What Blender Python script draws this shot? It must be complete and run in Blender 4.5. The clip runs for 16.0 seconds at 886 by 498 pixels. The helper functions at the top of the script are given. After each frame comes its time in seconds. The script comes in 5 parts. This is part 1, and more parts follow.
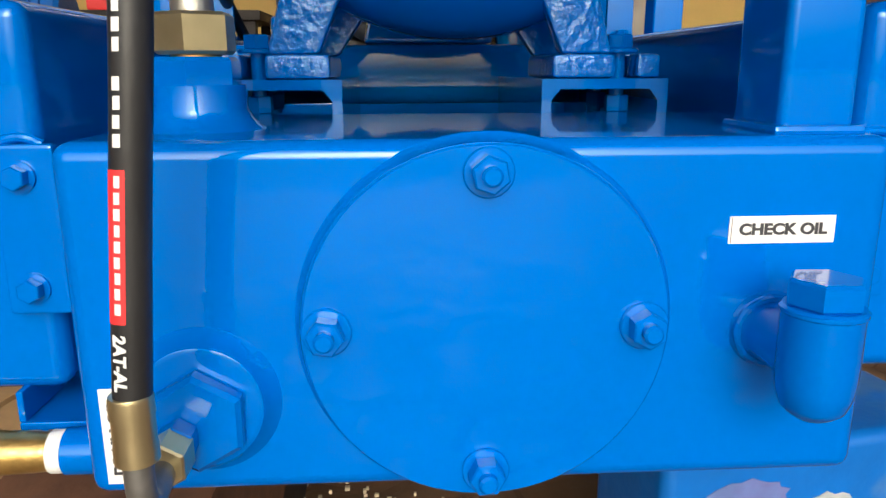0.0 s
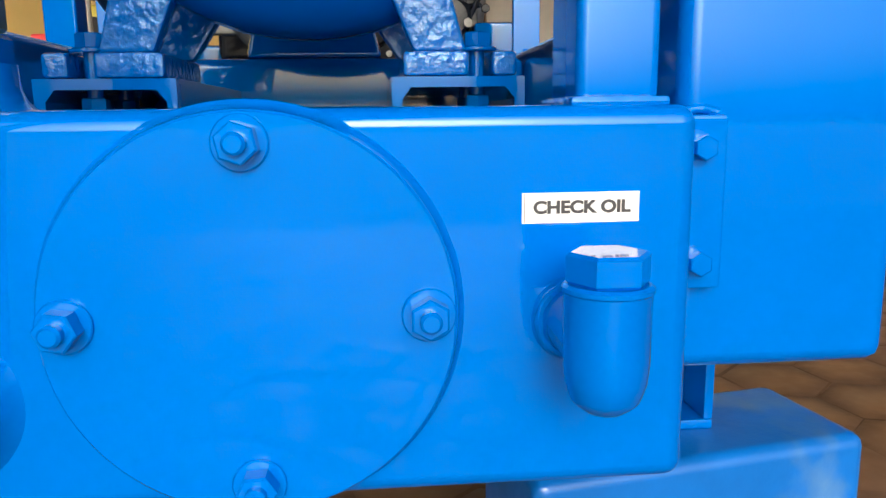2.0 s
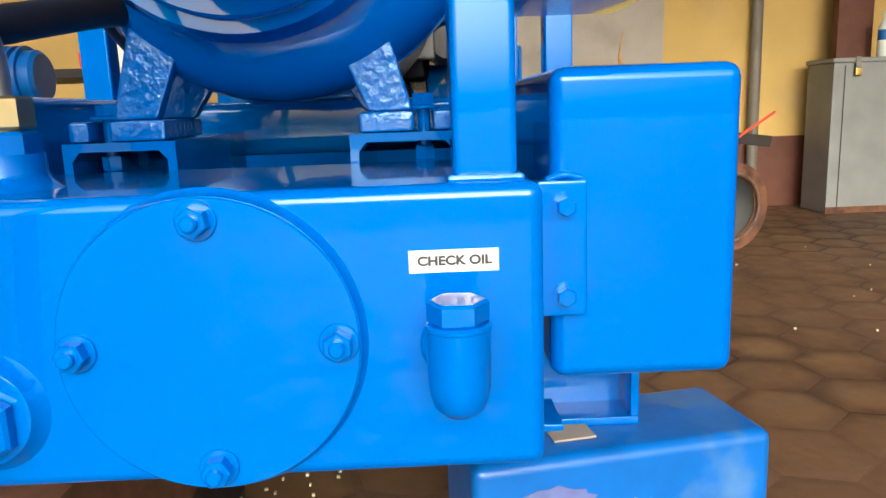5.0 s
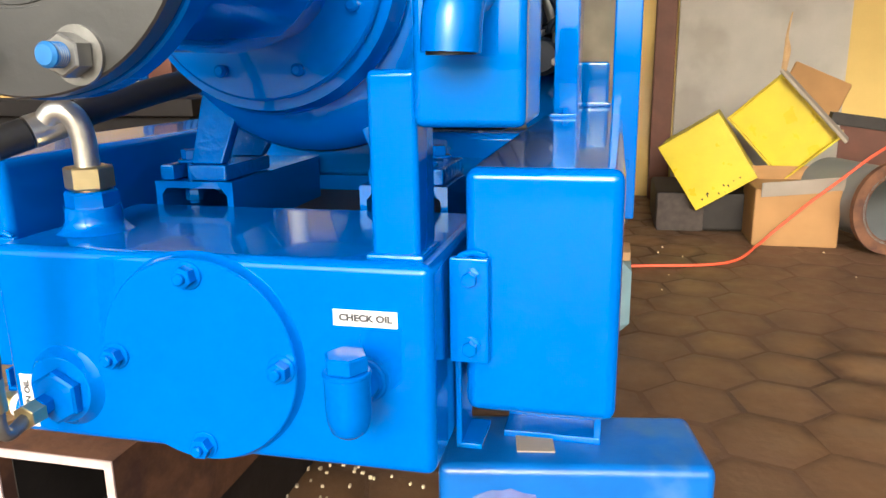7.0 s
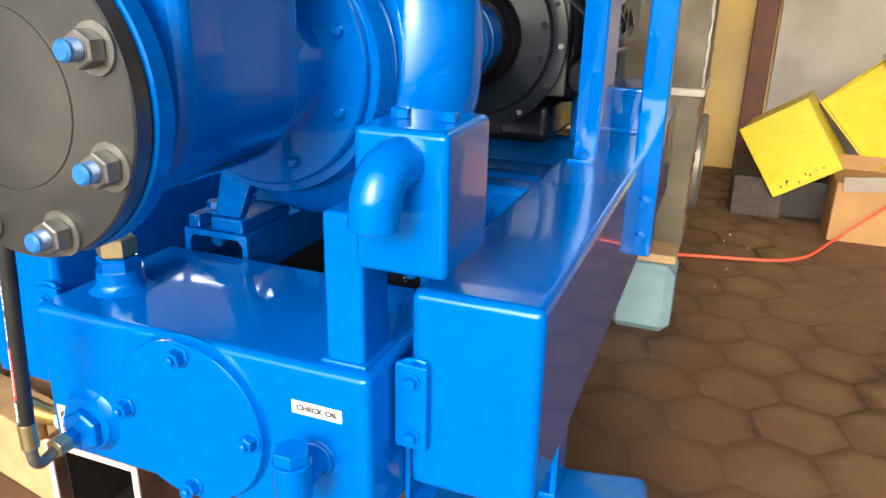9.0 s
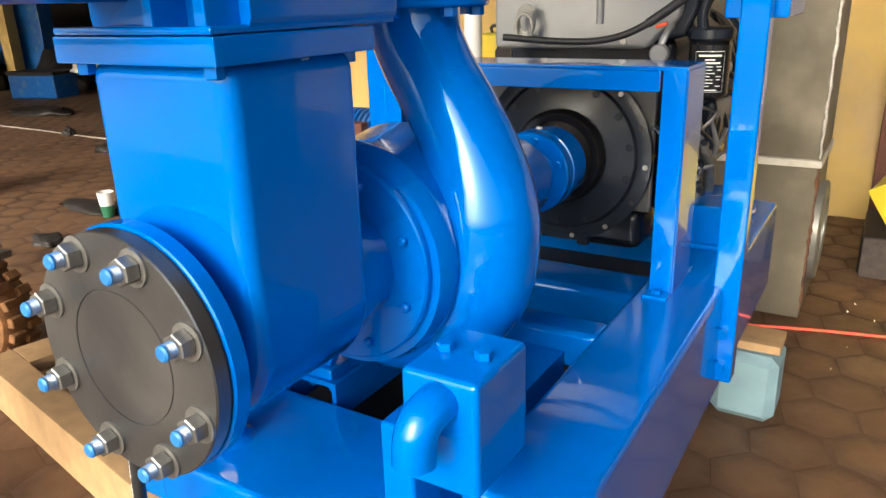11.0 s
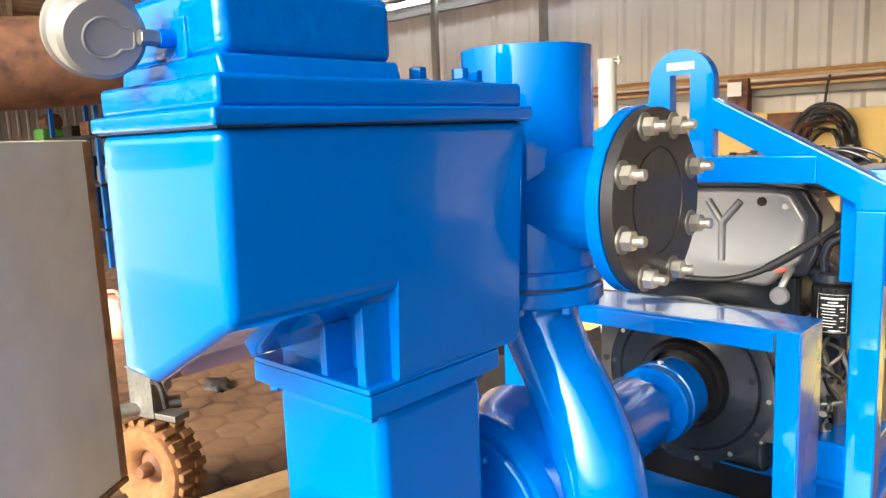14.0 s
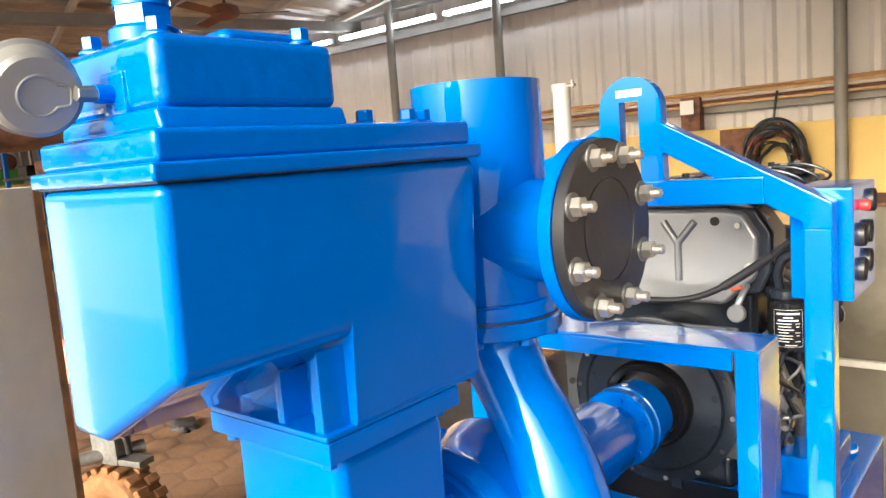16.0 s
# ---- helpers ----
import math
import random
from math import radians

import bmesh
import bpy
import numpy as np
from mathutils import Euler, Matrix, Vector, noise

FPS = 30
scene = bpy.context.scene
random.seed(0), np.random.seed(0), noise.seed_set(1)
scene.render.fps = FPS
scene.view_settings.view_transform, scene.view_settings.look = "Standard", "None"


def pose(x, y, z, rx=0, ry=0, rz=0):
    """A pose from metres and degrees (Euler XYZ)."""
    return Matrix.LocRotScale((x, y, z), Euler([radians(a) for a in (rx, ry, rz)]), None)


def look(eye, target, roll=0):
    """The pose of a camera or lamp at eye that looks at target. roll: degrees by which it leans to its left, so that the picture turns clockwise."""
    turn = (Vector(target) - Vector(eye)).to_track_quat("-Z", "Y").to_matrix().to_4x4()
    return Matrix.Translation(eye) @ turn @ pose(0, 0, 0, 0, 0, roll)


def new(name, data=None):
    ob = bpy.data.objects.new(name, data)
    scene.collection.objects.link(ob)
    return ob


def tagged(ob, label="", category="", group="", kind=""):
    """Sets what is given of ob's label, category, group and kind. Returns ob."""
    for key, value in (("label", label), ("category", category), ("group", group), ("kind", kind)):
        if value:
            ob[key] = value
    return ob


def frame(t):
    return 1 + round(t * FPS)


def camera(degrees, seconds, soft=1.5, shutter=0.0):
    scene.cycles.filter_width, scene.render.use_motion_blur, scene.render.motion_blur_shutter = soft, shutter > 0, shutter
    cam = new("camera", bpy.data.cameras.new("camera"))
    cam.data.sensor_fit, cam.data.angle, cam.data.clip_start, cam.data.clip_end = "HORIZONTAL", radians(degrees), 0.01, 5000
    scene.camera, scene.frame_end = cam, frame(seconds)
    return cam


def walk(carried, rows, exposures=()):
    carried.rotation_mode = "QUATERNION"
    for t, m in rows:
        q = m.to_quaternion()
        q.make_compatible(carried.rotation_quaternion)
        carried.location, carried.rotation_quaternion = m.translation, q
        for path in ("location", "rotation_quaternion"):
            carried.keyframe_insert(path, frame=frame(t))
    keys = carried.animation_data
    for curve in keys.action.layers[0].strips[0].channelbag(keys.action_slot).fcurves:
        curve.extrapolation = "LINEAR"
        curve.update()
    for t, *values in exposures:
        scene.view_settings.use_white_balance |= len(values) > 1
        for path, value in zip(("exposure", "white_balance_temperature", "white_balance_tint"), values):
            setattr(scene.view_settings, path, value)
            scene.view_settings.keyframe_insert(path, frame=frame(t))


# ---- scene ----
cam = camera(62.4, 16.0)
PATH = [
    (0, (-0.039, -0.409, 0.744), (0.073, 1.53, 0.266), -0.2),
    (0.5, (-0.013, -0.411, 0.725), (0.028, 1.538, 0.281), 0.6),
    (1, (0.025, -0.412, 0.703), (0.084, 1.543, 0.284), 0.4),
    (1.5, (0.052, -0.393, 0.696), (0.178, 1.567, 0.317), -0.5),
    (2, (0.077, -0.383, 0.7), (0.246, 1.578, 0.346), -0.7),
    (2.5, (0.097, -0.376, 0.707), (0.24, 1.591, 0.375), -0.2),
    (3, (0.12, -0.376, 0.704), (0.325, 1.588, 0.385), -1.0),
    (3.5, (0.131, -0.387, 0.708), (0.334, 1.572, 0.361), -1.3),
    (4, (0.138, -0.423, 0.703), (0.292, 1.542, 0.364), 0.4),
    (4.2, (0.138, -0.438, 0.71), (0.263, 1.532, 0.388), -0.4),
    (6.3, (0.337, -0.621, 0.853), (0.095, 1.299, 0.348), -0.2),
    (6.5, (0.374, -0.629, 0.867), (0.021, 1.274, 0.365), -0.1),
    (7, (0.408, -0.62, 0.882), (-0.039, 1.268, 0.397), -0.9),
    (7.5, (0.439, -0.609, 0.912), (-0.037, 1.27, 0.418), -0.5),
    (8, (0.476, -0.611, 0.953), (-0.051, 1.219, 0.345), 0.4),
    (8.2, (0.502, -0.623, 0.983), (-0.065, 1.176, 0.319), 0.9),
    (10.3, (0.602, -0.569, 1.267), (-0.202, 1.135, 0.595), -1.6),
    (10.5, (0.614, -0.576, 1.292), (-0.215, 1.111, 0.61), -2.2),
    (11, (0.659, -0.584, 1.355), (-0.337, 1.026, 0.709), -1.7),
    (11.4, (0.674, -0.595, 1.396), (-0.413, 0.975, 0.802), -2.0),
    (11.5, (0.672, -0.599, 1.405), (-0.434, 0.967, 0.834), -2.4),
    (12, (0.664, -0.608, 1.45), (-0.46, 0.951, 0.899), -1.9),
    (12.5, (0.708, -0.619, 1.488), (-0.519, 0.864, 0.943), -1.9),
    (13, (0.728, -0.619, 1.542), (-0.591, 0.791, 1.02), -4.1),
    (13.3, (0.728, -0.643, 1.554), (-0.58, 0.797, 1.089), -3.4),
    (13.4, (0.734, -0.634, 1.567), (-0.592, 0.794, 1.115), -3.2),
    (13.5, (0.748, -0.635, 1.583), (-0.591, 0.789, 1.159), -3.8),
    (14, (0.757, -0.65, 1.627), (-0.587, 0.799, 1.321), -2.4),
    (14.5, (0.764, -0.642, 1.641), (-0.574, 0.828, 1.418), -2.8),
    (15, (0.767, -0.64, 1.647), (-0.573, 0.834, 1.467), -3.7),
    (15.5, (0.769, -0.635, 1.645), (-0.543, 0.86, 1.432), -3.9),
    (16, (0.77, -0.635, 1.646), (-0.511, 0.881, 1.398), -4.5),
]
LIGHT = [(t, stops, 5450, 6) for t, stops in ((0.0, 0.65), (2.0, 0.83), (4.2, 1.0), (7.0, 1.28), (8.0, 1.33), (10.5, 1.4), (11.2, 1.5), (12.0, 1.85), (12.5, 1.97), (15.0, 2.25), (16.0, 2.25))]
walk(cam, [(t, look(eye, target, roll)) for t, eye, target, roll in PATH], LIGHT)

# ---- world and light ----
world = bpy.data.worlds.new("world")
scene.world = world
world.use_nodes = True
wn = world.node_tree
sky = wn.nodes.new("ShaderNodeTexSky")
sky.sky_type, sky.sun_disc = "NISHITA", False
sky.sun_elevation, sky.sun_rotation = radians(25), radians(180)
sky.dust_density, sky.ozone_density = 8.0, 0.2
wn.links.new(sky.outputs[0], wn.nodes["Background"].inputs[0])
wn.nodes["Background"].inputs[1].default_value = 0.15
sun = new("sun", bpy.data.lights.new("sun", "SUN"))
sun.data.energy, sun.data.angle, sun.data.color = 0.35, radians(24), (1.0, 0.96, 0.90)
sun.matrix_world = look((0.0, -10.0, 4.66), (0, 0, 0))

# ---- materials ----
def material(name, colour, rough=0.5, metal=0.0, noise_scale=0.0, noise_amount=0.0, bump=0.0, bump_scale=200.0, coat=0.0, spec=0.5, tint=None, second=None, second_scale=6.0, second_at=0.55, rand=0.0, rough_var=0.0):
    m = bpy.data.materials.new(name)
    m.use_nodes = True
    nt = m.node_tree
    b = nt.nodes["Principled BSDF"]
    b.inputs["Roughness"].default_value, b.inputs["Metallic"].default_value = rough, metal
    b.inputs["Coat Weight"].default_value, b.inputs["Coat Roughness"].default_value, b.inputs["Coat IOR"].default_value = coat, 0.035, 1.5
    b.inputs["Specular IOR Level"].default_value = spec
    if tint:
        b.inputs["Specular Tint"].default_value = (*tint, 1)
    geo = nt.nodes.new("ShaderNodeNewGeometry")
    where = geo.outputs["Position"]
    def tex(scale, detail=5):
        n = nt.nodes.new("ShaderNodeTexNoise")
        n.inputs["Scale"].default_value, n.inputs["Detail"].default_value = scale, detail
        nt.links.new(where, n.inputs["Vector"])
        return n
    rgb = nt.nodes.new("ShaderNodeRGB")
    rgb.outputs[0].default_value = (*colour, 1)
    out = rgb.outputs[0]
    if second:
        n, r, mx = tex(second_scale, 8), nt.nodes.new("ShaderNodeValToRGB"), nt.nodes.new("ShaderNodeMix")
        r.color_ramp.elements[0].position, r.color_ramp.elements[1].position = second_at - 0.06, second_at + 0.1
        nt.links.new(n.outputs["Fac"], r.inputs[0])
        mx.data_type = "RGBA"
        nt.links.new(r.outputs[0], mx.inputs["Factor"])
        nt.links.new(out, mx.inputs["A"])
        mx.inputs["B"].default_value = (*second, 1)
        out = mx.outputs["Result"]
    if noise_amount or rand:
        n, hsv, mp = tex(noise_scale or 10.0), nt.nodes.new("ShaderNodeHueSaturation"), nt.nodes.new("ShaderNodeMapRange")
        mp.inputs["To Min"].default_value, mp.inputs["To Max"].default_value = 1 - noise_amount, 1 + noise_amount
        mp.inputs["From Min"].default_value, mp.inputs["From Max"].default_value = 0.25, 0.75
        nt.links.new(n.outputs["Fac"], mp.inputs["Value"])
        val = mp.outputs[0]
        if rand:
            oi, mr, mul = nt.nodes.new("ShaderNodeObjectInfo"), nt.nodes.new("ShaderNodeMapRange"), nt.nodes.new("ShaderNodeMath")
            mr.inputs["To Min"].default_value, mr.inputs["To Max"].default_value = 1 - rand, 1 + rand
            nt.links.new(oi.outputs["Random"], mr.inputs["Value"])
            mul.operation = "MULTIPLY"
            nt.links.new(val, mul.inputs[0]), nt.links.new(mr.outputs[0], mul.inputs[1])
            val = mul.outputs[0]
        nt.links.new(val, hsv.inputs["Value"])
        nt.links.new(out, hsv.inputs["Color"])
        out = hsv.outputs[0]
    nt.links.new(out, b.inputs["Base Color"])
    if rough_var:
        n, mp = tex(14.0, 6), nt.nodes.new("ShaderNodeMapRange")
        mp.inputs["From Min"].default_value, mp.inputs["From Max"].default_value = 0.3, 0.7
        mp.inputs["To Min"].default_value, mp.inputs["To Max"].default_value = max(0.02, rough - rough_var), rough + rough_var
        nt.links.new(n.outputs["Fac"], mp.inputs["Value"])
        nt.links.new(mp.outputs[0], b.inputs["Roughness"])
    if bump:
        n, bn = tex(bump_scale, 4), nt.nodes.new("ShaderNodeBump")
        bn.inputs["Strength"].default_value, bn.inputs["Distance"].default_value = bump, 0.002
        nt.links.new(n.outputs["Fac"], bn.inputs["Height"])
        nt.links.new(bn.outputs[0], b.inputs["Normal"])
        nt.links.new(bn.outputs[0], b.inputs["Coat Normal"])
    return m


BLUE = material("blue_paint", (0, 0.108, 0.4896), 0.22, 0, 7, 0.05, 0.05, 22, coat=0.72, spec=0.4, tint=(0.05, 0.5, 1.0), rough_var=0.015)
BLUE_SKIN = material("blue_paint_skin", (0, 0.108, 0.4896), 0.14, 0, 30, 0.05, 0.75, 48, coat=0.72, spec=0.4, tint=(0.05, 0.5, 1.0))
BLUE_CAST = material("blue_paint_cast", (0, 0.108, 0.4896), 0.15, 0, 40, 0.08, 1.0, 95, coat=0.72, spec=0.4, tint=(0.05, 0.5, 1.0))
BLUE_WORN = material("worn_blue_paint", (0.01, 0.11, 0.42), 0.3, 0, 20, 0.15, 0.3, 60, second=(0.10, 0.20, 0.34), second_scale=7, second_at=0.62)
ENGINE = material("engine_grey_paint", (0.014, 0.019, 0.029), 0.27, 0.2, 25, 0.2, 0.2, 90)
ENGINE_LIGHT = material("silver_grey_paint", (0.28, 0.285, 0.29), 0.28, 0.5, 12, 0.08, 0.1, 60)
BLACK = material("black_rubber", (0.016, 0.016, 0.017), 0.42, 0, 30, 0.25, 0.15, 120)
PLATE = material("black_blanking_plate", (0.026, 0.026, 0.025), 0.3, 0.0, 18, 0.2, 0.15, 90, spec=1.0, second=(0.05, 0.047, 0.043), second_scale=5)
ZINC = material("zinc_steel", (0.58, 0.56, 0.50), 0.3, 0.9, 60, 0.12, 0.2, 200)
STEEL = material("washer_steel", (0.24, 0.235, 0.22), 0.42, 0.8, 60, 0.2, 0.2, 150)
BLUE_TIP = material("blue_tipped_stud", (0.03, 0.16, 0.44), 0.4, 0.1, 60, 0.2)
BRASS = material("brass", (0.62, 0.42, 0.13), 0.3, 0.9, 80, 0.2, 0.3, 150)
GOLD = material("zinc_yellow_steel", (0.55, 0.46, 0.25), 0.28, 0.9, 50, 0.1)
WHITE = material("white_label", (0.697, 0.697, 0.68), 0.4)
INK = material("dark_ink", (0.03, 0.03, 0.035), 0.5)
RED = material("red_print", (0.75, 0.03, 0.03), 0.45)
TAPE = material("white_thread_tape", (0.68, 0.68, 0.663), 0.6, 0, 80, 0.1, 0.4, 200)
RUST = material("rusty_steel", (0.1584, 0.072, 0.036), 0.75, 0.2, 25, 0.3, 0.5, 90, second=(0.072, 0.0324, 0.0216), second_scale=12)
RUST_ORANGE = material("orange_rust", (0.288, 0.1368, 0.0432), 0.75, 0.0, 18, 0.3, 0.4, 80, second=(0.1728, 0.0792, 0.0288), second_scale=14)
RUST_DARK = material("dark_rust", (0.055, 0.042, 0.036), 0.7, 0.2, 25, 0.3, 0.5, 90)
RAW = material("bare_steel_sheet", (0.74, 0.69, 0.50), 0.5, 0.0, 6, 0.10, 0.1, 60, second=(0.76, 0.73, 0.61), second_scale=2.2, second_at=0.5)
RAW_DARK = material("dull_bare_steel", (0.145, 0.125, 0.088), 0.5, 0.3, 5, 0.25, 0.15, 50, second=(0.22, 0.195, 0.145), second_scale=3)
WELD = material("weld_bead", (0.55, 0.53, 0.48), 0.5, 0.5, 120, 0.3, 0.8, 150)
PRIMER = material("cream_sealant", (0.62, 0.58, 0.50), 0.7, 0, 30, 0.1, 0.4, 80)
YELLOW = material("yellow_paint", (0.58, 0.46, 0.012), 0.35, 0, 10, 0.08, 0.2, 60, rough_var=0.1)
YELLOW_WALL = material("yellow_wall_paint", (0.6048, 0.432, 0.1368), 0.75, 0, 3, 0.10, 0.4, 40, second=(0.5184, 0.3816, 0.18), second_scale=2.0, second_at=0.62)
CARD = material("cardboard", (0.3312, 0.18, 0.0648), 0.8, 0, 8, 0.12, 0.2, 80)
CARD_GREY = material("grey_card", (0.3024, 0.2592, 0.216), 0.8, 0, 8, 0.12)
TIMBER = material("pale_timber", (0.4464, 0.288, 0.1368), 0.65, 0, 14, 0.2, 0.4, 70)
PANEL = material("pale_grey_board", (0.432, 0.4032, 0.3672), 0.75, 0, 4, 0.10, 0.3, 50, second=(0.36, 0.3312, 0.2952), second_scale=3)
MEMBER = material("pale_steel_member", (0.396, 0.3528, 0.288), 0.5, 0.2, 5, 0.15)
GALV = material("galvanised_cladding", (0.4752, 0.4392, 0.4032), 0.5, 0.1, 2.5, 0.08, 0.05, 40)
ROOF = material("roof_sheet", (0.36, 0.2952, 0.2376), 0.4, 0.15, 2.5, 0.2)
COLUMN = material("grey_column_paint", (0.1872, 0.1728, 0.1512), 0.55, 0.1, 8, 0.15)
BROWN = material("red_oxide_paint", (0.1152, 0.0396, 0.0216), 0.6, 0.0, 8, 0.25)
PAVER = material("brown_paver", (0.15, 0.08, 0.034), 0.6, 0, 3.0, 0.3, 0.8, 45, second=(0.1548, 0.0936, 0.04752), second_scale=7.0, second_at=0.52, rand=0.14, rough_var=0.12)


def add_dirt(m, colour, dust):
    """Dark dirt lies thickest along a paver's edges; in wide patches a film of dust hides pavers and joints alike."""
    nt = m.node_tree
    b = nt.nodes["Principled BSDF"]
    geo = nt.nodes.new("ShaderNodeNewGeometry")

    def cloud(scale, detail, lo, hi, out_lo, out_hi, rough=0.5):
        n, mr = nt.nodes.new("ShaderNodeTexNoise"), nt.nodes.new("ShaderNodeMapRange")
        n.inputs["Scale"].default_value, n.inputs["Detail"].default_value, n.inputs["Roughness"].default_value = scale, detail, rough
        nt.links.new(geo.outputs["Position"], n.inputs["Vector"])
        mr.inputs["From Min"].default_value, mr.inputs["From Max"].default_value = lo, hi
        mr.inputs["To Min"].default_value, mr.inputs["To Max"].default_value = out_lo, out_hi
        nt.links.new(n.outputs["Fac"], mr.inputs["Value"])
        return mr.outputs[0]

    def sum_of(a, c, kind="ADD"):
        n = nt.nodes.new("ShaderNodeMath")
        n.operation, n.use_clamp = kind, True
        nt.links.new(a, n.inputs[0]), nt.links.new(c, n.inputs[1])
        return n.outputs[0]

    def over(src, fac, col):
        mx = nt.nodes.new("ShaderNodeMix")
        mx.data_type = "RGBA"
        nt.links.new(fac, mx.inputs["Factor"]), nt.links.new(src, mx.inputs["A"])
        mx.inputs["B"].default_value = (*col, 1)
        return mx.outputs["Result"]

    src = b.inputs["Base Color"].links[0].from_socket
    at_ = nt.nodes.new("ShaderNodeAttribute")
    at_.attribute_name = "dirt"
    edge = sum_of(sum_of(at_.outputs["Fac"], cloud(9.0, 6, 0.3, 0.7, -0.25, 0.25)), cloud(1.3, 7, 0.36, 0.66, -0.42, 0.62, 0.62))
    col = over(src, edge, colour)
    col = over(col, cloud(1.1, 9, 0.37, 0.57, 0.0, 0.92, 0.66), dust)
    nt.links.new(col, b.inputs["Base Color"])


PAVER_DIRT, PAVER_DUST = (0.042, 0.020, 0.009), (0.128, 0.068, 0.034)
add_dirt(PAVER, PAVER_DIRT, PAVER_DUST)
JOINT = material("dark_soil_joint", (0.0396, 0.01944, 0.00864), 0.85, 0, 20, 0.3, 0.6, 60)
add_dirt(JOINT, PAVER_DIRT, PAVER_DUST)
YARD = material("sandy_yard_earth", (0.42, 0.36, 0.33), 0.9, 0, 1.5, 0.15, 0.3, 30, second=(0.33, 0.27, 0.24), second_scale=0.4)
CABINET = material("dusty_grey_cabinet", (0.2376, 0.252, 0.2592), 0.5, 0.2, 6, 0.12, 0.1, 40)
RED_WIRE = material("orange_red_cable", (0.75, 0.10, 0.04), 0.5)
# oily iron, and also the dark fill of holes, gaps and inner faces
DARK = material("dark_oily_iron_and_fill", (0.022, 0.018, 0.016), 0.6, 0.3, 15, 0.3, 0.4, 60)
TYRE = material("muddy_tyre", (0.2088, 0.0972, 0.0324), 0.85, 0, 30, 0.3, 0.6, 80)
PALE_BLUE = material("pale_blue_painted_block", (0.216, 0.3312, 0.3744), 0.6, 0, 12, 0.1, 0.3, 60)
ALLOY = material("satin_alloy", (0.24, 0.235, 0.215), 0.42, 0.5, 30, 0.06)
LAMP = bpy.data.materials.new("tube_light")
LAMP.use_nodes = True
LAMP.node_tree.nodes["Principled BSDF"].inputs["Emission Color"].default_value = (1, 0.98, 0.94, 1)
LAMP.node_tree.nodes["Principled BSDF"].inputs["Emission Strength"].default_value = 6.0


# ---- mesh helpers ----
def box(lo, hi, bevel=0.0, seg=2, bm=None):
    out = bm or bmesh.new()
    one = bmesh.new()
    bmesh.ops.create_cube(one, size=1)
    lo, hi = Vector(lo), Vector(hi)
    for v in one.verts:
        v.co = Vector([lo[i] + (v.co[i] + 0.5) * (hi[i] - lo[i]) for i in range(3)])
    if bevel:
        bmesh.ops.bevel(one, geom=one.edges[:], offset=bevel, segments=seg, affect="EDGES", profile=0.5)
    return merge(out, one)


def merge(out, one, m=None):
    if m is not None:
        one.transform(m)
    me = bpy.data.meshes.new("tmp")
    one.to_mesh(me)
    one.free()
    out.from_mesh(me)
    bpy.data.meshes.remove(me)
    return out


def prism(outline, depth, bevel=0.0, seg=2, plain=()):
    """An outline in x, z pushed along y from 0 to depth."""
    bm = bmesh.new()
    a = [bm.verts.new((x, 0, z)) for x, z in outline]
    b = [bm.verts.new((x, depth, z)) for x, z in outline]
    n = len(outline)
    bm.faces.new(a), bm.faces.new(b[::-1])
    for i in range(n):
        bm.faces.new((a[i], b[i], b[(i + 1) % n], a[(i + 1) % n]))
    bmesh.ops.recalc_face_normals(bm, faces=bm.faces[:])
    if bevel:
        sharp = [e for e in bm.edges if e.calc_face_angle(0) > 0.6 and not any(all(abs(v.co.y - y) < 1e-6 for v in e.verts) for y in plain)]
        bmesh.ops.bevel(bm, geom=sharp, offset=bevel, segments=seg, affect="EDGES", profile=0.5)
    return bm


def lathe(profile, seg=48, closed=True):
    """Points (r, h) turned round the z axis."""
    bm = bmesh.new()
    rings = []
    for r, h in profile:
        if r < 1e-6:
            rings.append([bm.verts.new((0, 0, h))])
        else:
            rings.append([bm.verts.new((r * math.cos(2 * math.pi * k / seg), r * math.sin(2 * math.pi * k / seg), h)) for k in range(seg)])
    for a, b in zip(rings, rings[1:]):
        for k in range(seg):
            j = (k + 1) % seg
            if len(a) == 1 and len(b) > 1:
                bm.faces.new((a[0], b[k], b[j]))
            elif len(b) == 1 and len(a) > 1:
                bm.faces.new((a[k], a[j], b[0]))
            elif len(a) > 1:
                bm.faces.new((a[k], a[j], b[j], b[k]))
    bmesh.ops.recalc_face_normals(bm, faces=bm.faces[:])
    return bm


def rod(r, h, seg=32, bevel=0.0):
    b = min(bevel, r * 0.5, h * 0.5)
    return lathe([(0, 0), (r - b, 0), (r, b), (r, h - b), (r - b, h), (0, h)] if b else [(0, 0), (r, 0), (r, h), (0, h)], seg)


def hexa(af, h, bore=0.0):
    r = af / math.sqrt(3)
    bm = bmesh.new()
    bmesh.ops.create_cone(bm, cap_ends=True, segments=6, radius1=r, radius2=r, depth=h)
    bmesh.ops.translate(bm, verts=bm.verts, vec=(0, 0, h / 2))
    bmesh.ops.bevel(bm, geom=[e for e in bm.edges if abs(e.verts[0].co.z - e.verts[1].co.z) < 1e-5], offset=af * 0.05, segments=1, affect="EDGES")
    return bm


